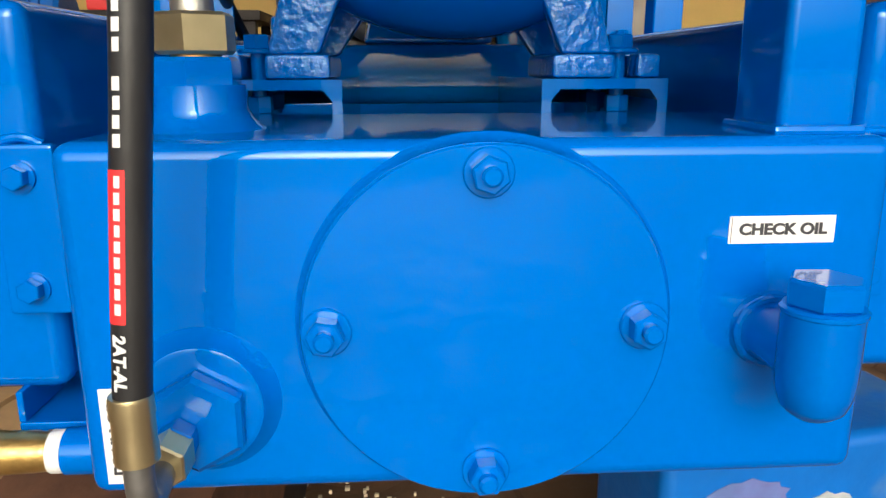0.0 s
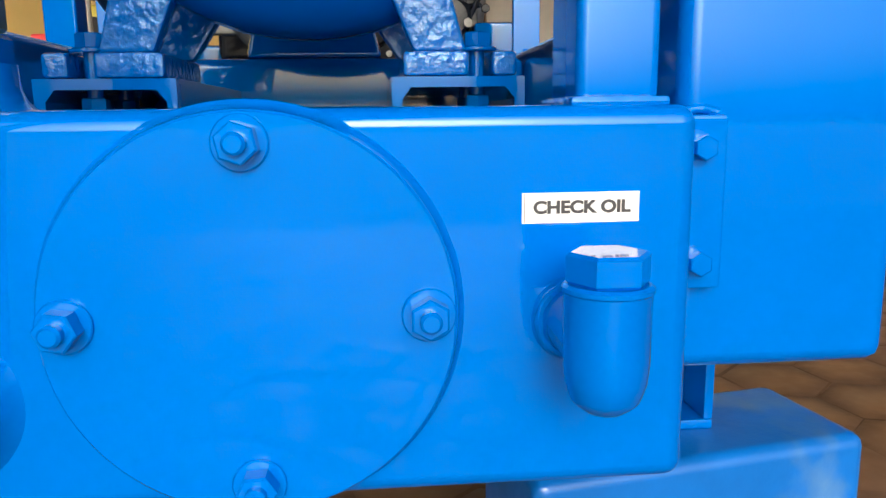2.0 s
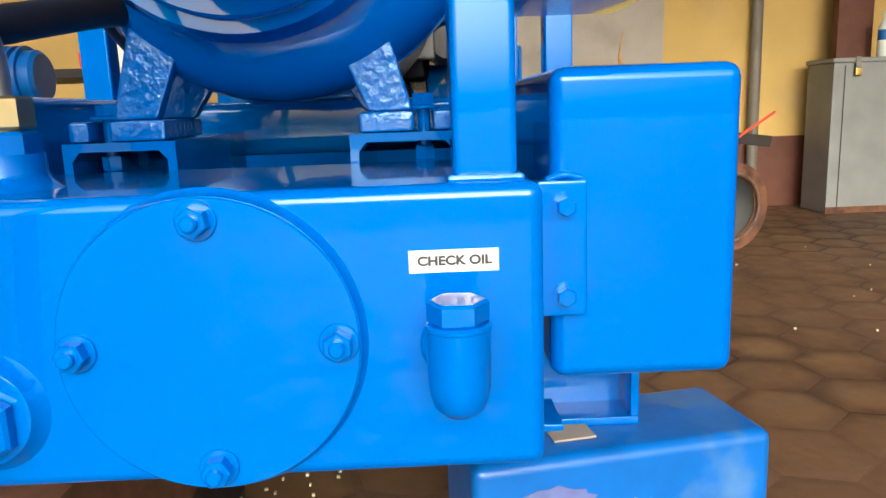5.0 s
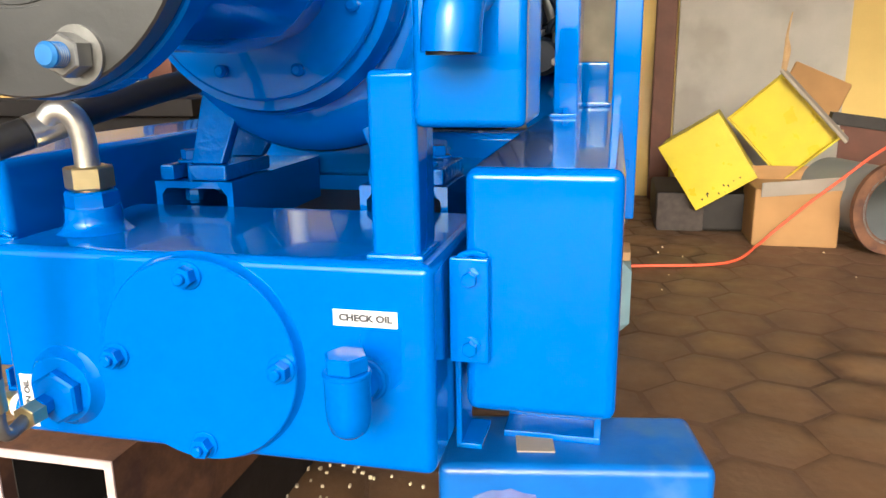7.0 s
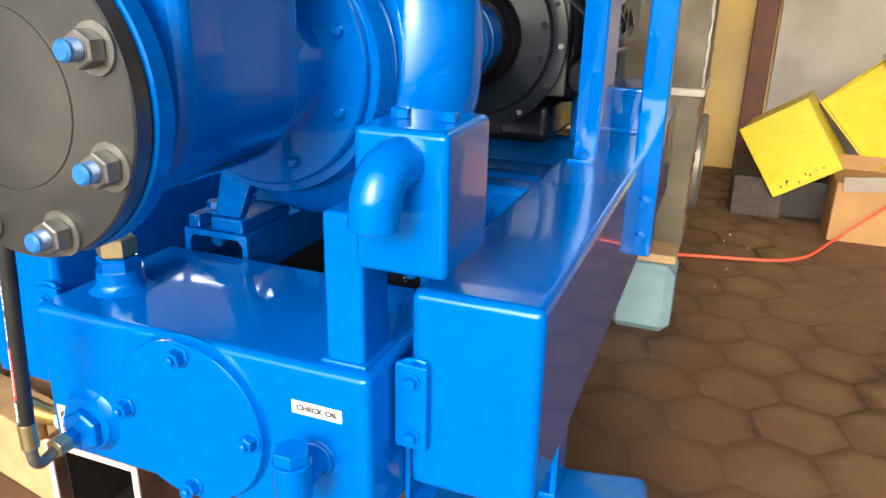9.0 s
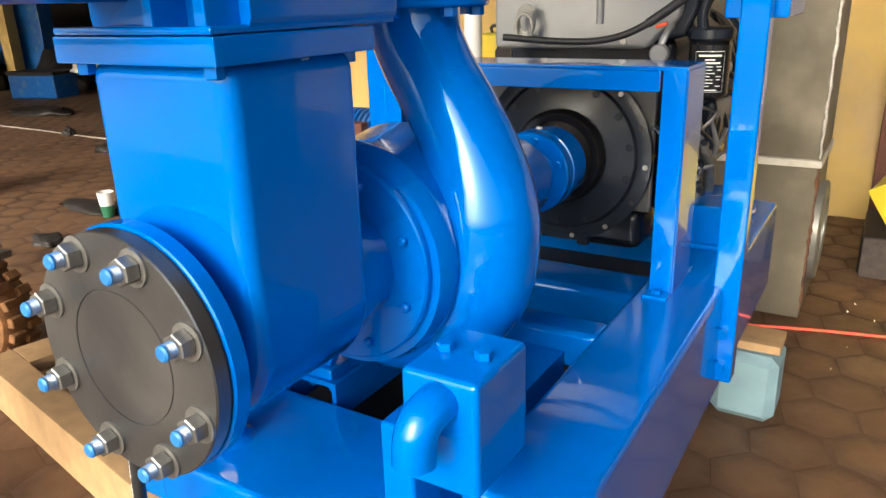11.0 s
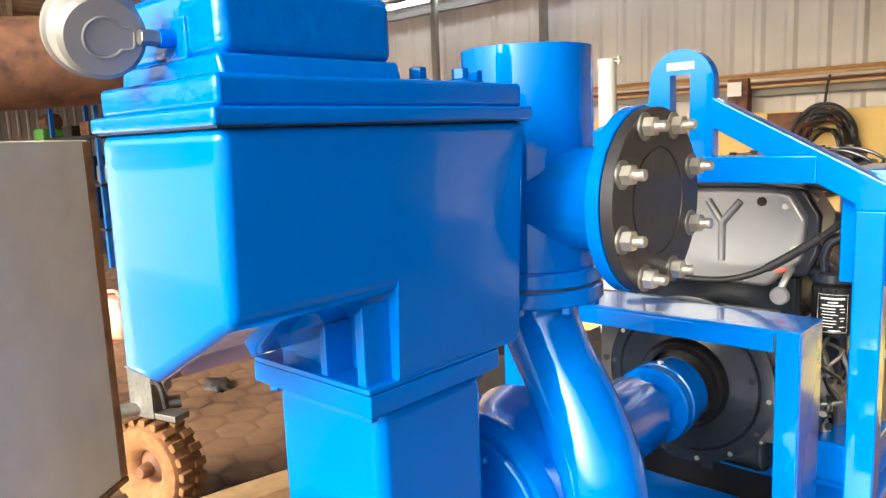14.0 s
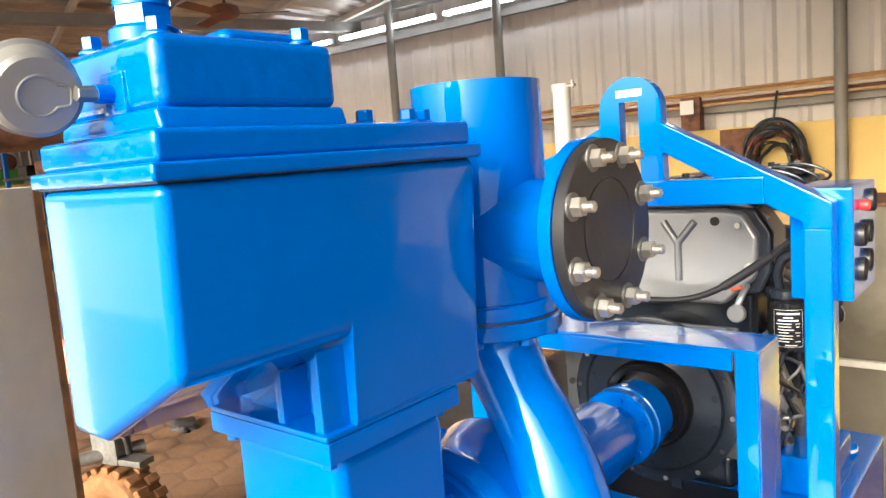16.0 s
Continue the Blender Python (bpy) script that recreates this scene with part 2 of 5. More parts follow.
def tube(points, radii, seg=20, smooth_steps=6, caps=True, squash=None):
    """A round sweep along a smooth line through the points."""
    pts = [Vector(p) for p in points]
    if isinstance(radii, (int, float)):
        radii = [radii] * len(pts)
    line, rads = [], []
    for i in range(len(pts) - 1):
        p0, p1, p2, p3 = pts[max(i - 1, 0)], pts[i], pts[i + 1], pts[min(i + 2, len(pts) - 1)]
        for k in range(smooth_steps):
            t = k / smooth_steps
            line.append(0.5 * (2 * p1 + (p2 - p0) * t + (2 * p0 - 5 * p1 + 4 * p2 - p3) * t * t + (3 * p1 - p0 - 3 * p2 + p3) * t ** 3))
            rads.append(radii[i] + (radii[i + 1] - radii[i]) * t)
    line.append(pts[-1]), rads.append(radii[-1])
    bm = bmesh.new()
    rings, normal = [], None
    for i, p in enumerate(line):
        d = (line[min(i + 1, len(line) - 1)] - line[max(i - 1, 0)]).normalized()
        if normal is None:
            normal = d.cross(Vector((0.3, 0.9, 0.1))).normalized()
        normal = (normal - d * normal.dot(d)).normalized()
        other = d.cross(normal)
        rings.append([bm.verts.new(p + rads[i] * (math.cos(2 * math.pi * k / seg) * normal + math.sin(2 * math.pi * k / seg) * other)) for k in range(seg)])
    for a, b in zip(rings, rings[1:]):
        for k in range(seg):
            bm.faces.new((a[k], a[(k + 1) % seg], b[(k + 1) % seg], b[k]))
    if caps:
        bm.faces.new(rings[0][::-1]), bm.faces.new(rings[-1])
    bmesh.ops.recalc_face_normals(bm, faces=bm.faces[:])
    return bm


def finish(ob, bm, mat, smooth=True, angle=35):
    for f in bm.faces:
        f.smooth = smooth
    if smooth:
        lim = radians(angle)
        for e in bm.edges:
            if len(e.link_faces) == 2 and e.calc_face_angle(0) > lim:
                e.smooth = False
    me = ob.data
    bm.to_mesh(me)
    bm.free()
    me.materials.append(mat)
    if smooth and len(me.polygons) > 6:
        ob.modifiers.new("even_normals", "WEIGHTED_NORMAL").keep_sharp = True
    return ob


def part(name, bm, mat, parent, label="", m=None, smooth=True):
    if m is not None:
        bm.transform(m)
    ob = finish(new(name, bpy.data.meshes.new(name)), bm, mat, smooth)
    ob.parent = parent
    return tagged(ob, label)


def thing(name, label, category, at=(0, 0, 0), group="", kind="", turn=0.0):
    ob = new(name)
    ob.matrix_basis = pose(*at, 0, 0, turn)
    ob.empty_display_size = 0.05
    return tagged(ob, label, category, group, kind)


def solid(name, bm, mat, label, category, group="", kind="", m=None, smooth=True):
    if m is not None:
        bm.transform(m)
    ob = finish(new(name, bpy.data.meshes.new(name)), bm, mat, smooth)
    return tagged(ob, label, category, group, kind)


ALONG_Y = pose(0, 0, 0, -90, 0, 0)      # z of a lathe to +y
TO_FRONT = pose(0, 0, 0, 90, 0, 0)      # z of a lathe to -y
ALONG_X = pose(0, 0, 0, 0, 90, 0)       # z of a lathe to +x


def at(x, y, z):
    return Matrix.Translation((x, y, z))


def lettering(name, text, size, mat, parent, m, stretch=1.0, bold=0.0):
    c = bpy.data.curves.new(name, "FONT")
    c.body, c.size, c.align_x, c.align_y, c.extrude, c.offset = text, size, "CENTER", "CENTER", 0.0002, bold
    ob = new(name, c)
    dg = bpy.context.evaluated_depsgraph_get()
    me = bpy.data.meshes.new_from_object(ob.evaluated_get(dg))
    bpy.data.objects.remove(ob)
    me.transform(m @ Matrix.Diagonal((stretch, 1, 1, 1)))
    me.materials.append(mat)
    t = new(name, me)
    t.parent = parent
    return t


EDGE = material("bare_cut_edge", (0.55, 0.42, 0.40), 0.6, 0.2, 60, 0.2)
GRAIN = material("pale_chips", (0.6, 0.5, 0.33), 0.8, 0, 60, 0.3)
FLOOR = 0.04

# ---- shed ----
WALL_Y = 4.3
floor = solid("floor", box((-30, -25, FLOOR - 0.3), (25, 20, FLOOR - 0.0032)), JOINT, "brown hexagonal concrete pavers with dark joints, dusty", "floor", kind="structure", smooth=False)


def corrugated(length, height, pitch=0.2, rib=0.016):
    bm = bmesh.new()
    xs, x = [], 0.0
    while x < length:
        xs += [(x, 0.0), (x + pitch - 0.085, 0.0), (x + pitch - 0.06, -rib), (x + pitch - 0.025, -rib)]
        x += pitch
    rows = [[bm.verts.new((x, y + d, h)) for x, y in xs] for d, h in ((0, 0), (0, height), (0.003, height), (0.003, 0))]
    for a, b in zip(rows, rows[1:] + rows[:1]):
        for i in range(len(xs) - 1):
            bm.faces.new((a[i], a[i + 1], b[i + 1], b[i]))
    bmesh.ops.recalc_face_normals(bm, faces=bm.faces[:])
    return bm


wall = thing("wall_back", "back wall of yellow plastered masonry below galvanised cladding", "wall", (0, WALL_Y, 0), kind="structure")
part("masonry", box((-5.2, 0, FLOOR - 0.02), (9, 0.2, 1.69), 0.004), YELLOW_WALL, wall, "yellow painted masonry, stained")
part("cladding", corrugated(14.2, 1.28), GALV, wall, "grey-beige ribbed metal cladding", at(-5.2, 0.12, 1.69), smooth=False)
for z in (1.83, 2.75):
    part("girt", box((-5.2, 0.02, z - 0.035), (9, 0.07, z + 0.035), 0.004), COLUMN, wall, "grey steel rail along the cladding")
part("eave_beam", box((-5.2, -0.02, 2.97), (9, 0.14, 3.05), 0.004), COLUMN, wall)
for x in (-3.75, -2.6, -0.2, 2.9, 5.4):
    col = solid("column", rod(0.036, 3.0, 20), COLUMN, "grey painted round steel post against the wall", "column", "wall posts", m=at(x, WALL_Y - 0.08, FLOOR), kind="structure")
solid("post", box((0.62, WALL_Y - 0.14, FLOOR), (0.74, WALL_Y - 0.02, 2.6), 0.008), BROWN, "red-brown oxide painted steel post by the wall", "post", kind="structure")
solid("wall_panel", box((0.76, WALL_Y - 0.05, FLOOR), (1.72, WALL_Y - 0.008, 2.4), 0.004), PANEL, "weathered grey sheet leaning flat on the yellow wall", "panel", kind="structure")
for k in range(5):
    solid("conduit", tube([(-9 + 0.4 * k, WALL_Y - 0.02, 1.845 + 0.018 * k), (-2, WALL_Y - 0.03 - 0.006 * k, 1.85 + 0.02 * k), (4.5, WALL_Y - 0.02, 1.86 + 0.018 * k)], 0.011, 8, 4), (TIMBER, BROWN, GALV, TIMBER, CARD)[k], "thin brown conduit pipe laid on the wall rail", "pipe", "conduits")
hang = thing("cable_coil", "coiled dark hose hanging from the wall rail", "cable", (-0.57, WALL_Y - 0.1, 1.47))
random.seed(5)
for k in range(15):
    rr, cx, cz = random.uniform(0.12, 0.22), random.uniform(-0.03, 0.03), random.uniform(-0.06, 0.02)
    part("loop", tube([(cx + rr * math.cos(2 * math.pi * (i / 14)) * 0.85, random.uniform(-0.06, 0.06), cz + rr * 1.2 * math.sin(2 * math.pi * (i / 14))) for i in range(15)], random.uniform(0.010, 0.015), 8, 4, False), BLACK if k % 4 else BROWN, hang)
part("strap", tube([(0.0, -0.02, 0.2), (0.01, 0, 0.34), (0.01, 0.05, 0.42)], 0.008, 8, 3), BLACK, hang)
sw = thing("switch_box", "rusty brown steel switch box with a white tag on the wall", "switch box", (-1.1, WALL_Y - 0.06, 1.69))
part("case", box((-0.06, -0.03, 0), (0.07, 0.05, 0.22), 0.004), RUST, sw)
part("tag", box((-0.06, -0.036, 0.11), (0.03, -0.031, 0.2)), WHITE, sw, "white paper tag")
solid("rust_plate", box((-0.92, WALL_Y - 0.05, 1.3), (-0.72, WALL_Y - 0.01, 1.68), 0.004), RUST, "rusty plate leaning on the wall", "plate")
pw = thing("plastic_pipe", "upright white plastic pipe with a small tap behind the engine", "pipe", (-0.885, 2.2, 0.72))
part("tube", lathe([(0.034, 0), (0.038, 0.0), (0.038, 1.17), (0.041, 1.17), (0.041, 1.20), (0.0, 1.20)], 28), WHITE, pw)
part("tap", tube([(0.03, -0.01, 1.19), (0.075, -0.01, 1.19)], 0.008, 10, 1), ZINC, pw, "small metal tap")
part("tap_handle", tube([(0.062, -0.01, 1.175), (0.062, -0.01, 1.21)], 0.007, 8, 1), ZINC, pw)
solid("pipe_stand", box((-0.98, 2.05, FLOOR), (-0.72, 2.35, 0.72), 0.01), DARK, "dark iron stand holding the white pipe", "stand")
solid("conduit", rod(0.035, 2.9, 16), COLUMN, "grey vertical conduit on the yellow wall", "pipe", m=at(2.31, WALL_Y - 0.06, FLOOR))
solid("plank", box((2.74, 4.08, FLOOR), (2.96, 4.15, 2.3), 0.004), BROWN, "brown timber plank standing against the yellow wall", "plank")
solid("skirting", box((1.7, WALL_Y - 0.02, FLOOR), (9, WALL_Y - 0.004, 0.5)), BROWN, "dark red-brown painted band along the wall foot", "wall band", kind="structure")
solid("wall_return", box((-5.2, WALL_Y + 0.2, FLOOR - 0.02), (-5.0, 9.0, 3.02)), GALV, "sheeted wall where the shed grows deeper", "wall", kind="structure", smooth=False)
bay_wall = thing("wall_bay", "ribbed metal end wall of the deep bay above dark sheeting", "wall", kind="structure")
part("cladding", corrugated(11.8, 3.0), GALV, bay_wall, m=at(-17.0, 9.0, FLOOR), smooth=False)
# flat dark band over the lower part of the cladding
part("dado", box((-17.0, 8.93, FLOOR - 0.02), (-5.2, 8.96, 1.7)), DARK, bay_wall, "dark lower sheeting", smooth=False)
side_l = thing("wall_left", "far end wall of the shed in pale ribbed sheeting", "wall", kind="structure")
part("cladding", corrugated(11.0, 3.0), GALV, side_l, m=at(-17.0, -1.9, FLOOR) @ pose(0, 0, 0, 0, 0, 90), smooth=False)
# same dark band along the foot of this wall
part("dado", box((-16.96, -1.8, FLOOR - 0.02), (-16.93, 8.93, 1.5)), DARK, side_l, "dark lower sheeting", smooth=False)
yard = solid("ground", box((-60, -80, FLOOR - 0.02), (60, -4.2, FLOOR + 0.002)), YARD, "pale pinkish earth of the open yard before the shed", "ground", kind="structure", smooth=False)
# added out of view: dulls the tank's side reflections and blocks light from +x
block_r = thing("light_block_right", "unseen grey end wall added to block light and darken reflections", "wall", kind="structure")
part("masonry", box((4.1, 0.6, FLOOR - 0.02), (4.3, WALL_Y - 0.003, 1.2)), COLUMN, block_r, smooth=False)
part("sheeting", box((4.12, 0.6, 1.2), (4.22, WALL_Y - 0.003, 3.02)), COLUMN, block_r, smooth=False)
roof = thing("ceiling", "brown-grey ribbed roof sheets on steel rafters", "ceiling", kind="structure")
part("roof_sheet", corrugated(22.4, 10.8, 0.25, 0.03), ROOF, roof, m=at(-17.6, 9.3, 3.06) @ pose(0, 0, 0, 90, 0, 0), smooth=False)
GRID = at(0, 0, 3.02) @ pose(0, 0, 0, 0, 0, -18)
for v in (-0.37, 0.40, 1.17, 1.94, 2.70, 3.44):
    part("purlin", box((-12.5, v - 0.02, -0.05), (4.0, v + 0.025, 0.0), 0.003), MEMBER, roof, m=GRID)
for u in (-10.3, -7.9, -5.5, -3.1, -0.7, 1.7):
    part("rafter", box((u - 0.05, -1.0, -0.14), (u + 0.05, 3.5, -0.052), 0.004), COLUMN, roof, m=GRID)
for x0, x1 in ((-6.0, -4.55), (-4.40, -3.25), (-3.14, -1.95), (-1.84, -0.65)):
    lamp = thing("tube_light", "glowing white fluorescent tube light on the wall top", "light", (0, WALL_Y - 0.06, 2.82), "tube lights")
    part("tube", rod(0.016, x1 - x0, 12), LAMP, lamp, "glowing white tube", at(x0, 0, 0) @ ALONG_X)
    part("batten", box((x0, 0.02, -0.02), (x1, 0.05, 0.03), 0.004), WHITE, lamp)

# ---- pump unit: base frame ----
base = thing("skid_frame", "glossy blue painted steel skid frame of a pump set", "frame")
for s in (1, -1):
    part("side_rail", box((min(s * 0.2665, s * 0.4195), 0.068, 0.531), (max(s * 0.2665, s * 0.4195), 1.615, 0.787), 0.012, 3), BLUE, base, "boxed side rail, glossy blue")
    lo, hi = sorted((s * 0.275, s * 0.405))
    ft = part("rail_foot", box((lo, 0.335, 0.39), (hi, 0.345, 0.534), 0.002), BLUE, base, "short channel foot under the rail")
    part("foot_flange", box((lo, 0.285, 0.388), (hi, 0.345, 0.398), 0.002), BLUE, ft)
    part("foot_end", box((s * 0.40 - 0.005, 0.285, 0.398), (s * 0.40 + 0.005, 0.335, 0.534), 0.002), BLUE, ft)
    lo, hi = sorted((s * 0.251, s * 0.258))
    ang = part("angle_bracket", box((lo, 0.09, 0.475), (hi, 0.15, 0.58), 0.002), BLUE, base)
    lo, hi = sorted((s * 0.251, s * 0.28))
    part("angle_leg", box((lo, 0.09, 0.475), (hi, 0.15, 0.482), 0.002), BLUE, ang)
for y, z in ((0.95, 0.70), (1.44, 0.70)):
    part("cross_member", box((-0.27, y, z - 0.11), (0.27, y + 0.16, z), 0.02, 3), BLUE, base)
# dark sheets filling the openings under the pump and behind the oil tank
part("belly_plate", box((-0.266, 0.256, 0.60), (0.266, 1.6, 0.61)), DARK, base, "dark belly plate")
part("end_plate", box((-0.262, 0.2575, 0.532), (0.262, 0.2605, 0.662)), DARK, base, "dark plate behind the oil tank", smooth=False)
for s in (1, -1):
    x0 = s * 0.257
    part("end_bracket", box((min(x0 - s * 0.004, x0 + s * 0.036), 0.056, 0.590), (max(x0 - s * 0.004, x0 + s * 0.036), 0.0675, 0.700), 0.003), BLUE, base)
    for z in (0.68, 0.608):
        part("bracket_bolt", hexa(0.0135, 0.008), BLUE, base, m=at(s * 0.275, 0.054, z) @ TO_FRONT)
        part("bolt_washer", rod(0.0105, 0.002, 20), BLUE, base, m=at(s * 0.275, 0.056, z) @ TO_FRONT)
    part("weld_bead", tube([(s * 0.262, 0.064, 0.699), (s * 0.269, 0.064, 0.7025), (s * 0.278, 0.064, 0.7035), (s * 0.289, 0.0645, 0.701)], 0.0032, 10, 4), BLUE_CAST, base)

ch = part("channel_stub", box((-0.30, 0.06, 0.506), (-0.252, 0.30, 0.512), 0.0015), BLUE, base, "short channel under the rail")
part("channel_web", box((-0.30, 0.06, 0.512), (-0.295, 0.30, 0.5345), 0.0015), BLUE, ch)

oil = thing("oil_tank", "glossy blue welded steel oil tank with bolted round cover", "tank")
part("body", box((-0.232, 0.0, 0.490), (0.25, 0.255, 0.706), 0.011, 4), BLUE, oil, "box body with rounded edges")
part("cover_plate", rod(0.107, 0.012, 96, 0.0012), BLUE, oil, "round bolted inspection cover", at(0.0095, 0, 0.598) @ TO_FRONT)
part("cover_rim", lathe([(0.100, 0), (0.1125, 0.0), (0.1105, 0.0018), (0.1085, 0.0050), (0.1072, 0.0105), (0.100, 0.0105)], 96), BLUE, oil, m=at(0.0095, 0.0008, 0.598) @ TO_FRONT)
for k in range(4):
    a = math.radians(90 * k)
    c = at(0.0092 + 0.0920 * math.cos(a), -0.012, 0.5985 + 0.0905 * math.sin(a))
    nut = part("nut", hexa(0.019, 0.012), BLUE, oil, "paint-covered nut", c @ at(0, -0.002, 0) @ TO_FRONT @ pose(0, 0, 0, 0, 0, 11 * k))
    part("washer", rod(0.0145, 0.0025, 28, 0.0008), BLUE, nut, m=c @ TO_FRONT)
    part("stud", rod(0.0058, 0.02, 16, 0.0015), BLUE, nut, m=c @ TO_FRONT)
pot = part("filler_pot", tube([(0.184, -0.052, 0.619), (0.184, -0.052, 0.585), (0.184, -0.052, 0.573), (0.184, -0.052, 0.564), (0.184, -0.052, 0.558), (0.184, -0.052, 0.556)], [0.0212, 0.0210, 0.0200, 0.0170, 0.0100, 0.002], 36, 4), BLUE, oil, "blue filler pot with a hexagon cap")
part("cap", hexa(0.0355, 0.0155), BLUE, pot, "hexagon cap", at(0.184, -0.052, 0.6215) @ pose(0, 0, 0, 0, 0, 28))
part("neck", lathe([(0, 0), (0.0212, 0), (0.0222, 0.001), (0.0222, 0.003), (0.0205, 0.0045), (0, 0.0045)], 32), BLUE, pot, m=at(0.184, -0.052, 0.6175))
part("port_stub", lathe([(0.0245, 0), (0.0215, 0.003), (0.0185, 0.008), (0.0178, 0.012), (0.0175, 0.045)], 32), BLUE, pot, m=at(0.182, 0.0005, 0.590) @ TO_FRONT)
part("stub_weld", tube([(0.182 + 0.0205 * math.cos(math.radians(q)), -0.0045, 0.590 + 0.0205 * math.sin(math.radians(q))) for q in range(0, 361, 20)], [0.0022 + 0.0009 * (k % 2) for k in range(19)], 8, 2), BLUE_CAST, pot)
lab = part("label", box((0.1525, -0.0008, 0.6435), (0.2165, -0.0001, 0.6598)), WHITE, oil, "white label with black words", smooth=False)
lettering("lettering", "CHECK OIL", 0.0092, INK, lab, at(0.1850, -0.001, 0.6517) @ pose(0, 0, 0, 90, 0, 0), 1.12, 0.00042)
part("border_line", box((0.1537, -0.0011, 0.6440), (0.1541, -0.0007, 0.6594)), INK, lab, "thin dark border line", smooth=False)
lab = part("label", box((-0.219, -0.0008, 0.500), (-0.202, -0.0001, 0.562)), WHITE, oil, "white label with black words", smooth=False)
lettering("lettering", "DRAIN OIL", 0.0092, INK, lab, at(-0.211, -0.001, 0.5305) @ pose(0, 0, 0, 90, -90, 0), 1.1, 0.00042)
# left drain port with its swivel fitting
boss = part("drain_boss", lathe([(0.046, 0), (0.0425, 0.003), (0.0395, 0.007), (0.037, 0.011), (0.034, 0.012), (0, 0.012)], 44), BLUE, oil, m=at(-0.158, 0, 0.553) @ TO_FRONT)
part("hex_bush", hexa(0.052, 0.013), BLUE, boss, m=at(-0.158, -0.011, 0.548) @ TO_FRONT)
part("adaptor", hexa(0.02, 0.014), BLUE, boss, m=at(-0.166, -0.024, 0.543) @ TO_FRONT)
part("side_stub", tube([(-0.21, 0.045, 0.4985), (-0.262, 0.045, 0.4985)], 0.016, 20, 1), BLUE, oil)
# filler boss on the lid
part("top_boss", lathe([(0.043, 0.0), (0.038, 0.003), (0.0335, 0.008), (0.031, 0.014), (0.0305, 0.029), (0.0, 0.029)], 40), BLUE, oil, m=at(-0.17, 0.09, 0.7055))
part("top_hex", hexa(0.05, 0.02), BLUE, oil, m=at(-0.17, 0.09, 0.732))

valve = thing("drain_valve", "small brass drain valve with white thread tape", "valve")
part("tape", rod(0.0145, 0.009, 20), TAPE, valve, "white thread tape", at(-0.272, 0.045, 0.4985) @ ALONG_X)
part("body", tube([(-0.272, 0.045, 0.4985), (-0.31, 0.045, 0.4985), (-0.335, 0.045, 0.4985)], [0.013, 0.015, 0.019], 20, 3), BRASS, valve)
part("spout", rod(0.011, 0.035, 16, 0.002), BRASS, valve, m=at(-0.325, 0.045, 0.452))

hose = thing("drain_hose", "black rubber hydraulic hose with crimped steel end fitting", "hose")
HX, HY = -0.166, -0.085
part("hose_body", tube([(HX - 0.001, HY, 0.585), (HX + 0.0078, HY, 0.68), (HX + 0.0178, HY, 0.78), (HX + 0.020, HY + 0.008, 0.87), (HX - 0.03, HY + 0.08, 1.00), (HX - 0.075, HY + 0.24, 1.05), (HX - 0.12, HY + 0.45, 1.01), (-0.30, 0.6, 0.92), (-0.30, 0.9, 0.80)], 0.0090, 20, 8), BLACK, hose)
part("ferrule", lathe([(0.0085, 0.0), (0.0105, 0.001), (0.0105, 0.009), (0.0101, 0.010), (0.0101, 0.024), (0.0105, 0.025), (0.0105, 0.033), (0.0099, 0.035), (0.0, 0.035)], 28), GOLD, hose, "crimped yellow-zinc ferrule", at(HX - 0.001, HY, 0.562))
part("elbow", tube([(HX - 0.001, HY, 0.566), (HX - 0.001, HY, 0.550), (HX - 0.001, HY + 0.002, 0.540), (HX - 0.001, HY + 0.009, 0.534), (HX - 0.001, HY + 0.020, 0.535), (HX - 0.001, HY + 0.034, 0.540)], 0.0072, 16, 5), STEEL, hose, "bent steel tail")
part("swivel_nut", hexa(0.0235, 0.021), GOLD, hose, "yellow-zinc swivel nut", at(-0.167, -0.035, 0.5405) @ TO_FRONT)


def hose_strip(z0, z1, a0, a1, mat, name, label, radius=0.0092):
    """A printed patch on the upright run of the hose; angles run from the front towards the tank's drain side."""
    bm = bmesh.new()
    rows = []
    for i in range(9):
        z = z0 + (z1 - z0) * i / 8
        cx = HX - 0.001 + 0.096 * (z - 0.588)
        rows.append([bm.verts.new((cx - radius * math.sin(math.radians(a0 + (a1 - a0) * k / 6)), HY - radius * math.cos(math.radians(a0 + (a1 - a0) * k / 6)), z)) for k in range(7)])
    for i in range(8):
        for k in range(6):
            bm.faces.new((rows[i][k], rows[i][k + 1], rows[i + 1][k + 1], rows[i + 1][k]))
    return part(name, bm, mat, hose, label)


hose_strip(0.634, 0.703, -4, 62, RED, "red_band", "red printed band")
for k in range(9):
    z = 0.6385 + 0.0071 * k
    hose_strip(z, z + 0.0052, 9 + k % 2, 29 - k % 3, WHITE, "print_bar", "white printed bar", 0.0094)
for k in range(11):
    z = 0.7125 + 0.0078 * k
    if k != 4:
        hose_strip(z, z + 0.0056, 6 + k % 2, 29 - k % 3, WHITE, "print_bar", "white printed bar", 0.0094)
lettering("lettering", "2AT-AL", 0.0085, WHITE, hose, at(HX + 0.0018 - 0.0094 * math.sin(math.radians(16)), HY - 0.0094 * math.cos(math.radians(16)), 0.6155) @ pose(0, 0, 0, 90, 95, -16), 1.0, 0.0003)

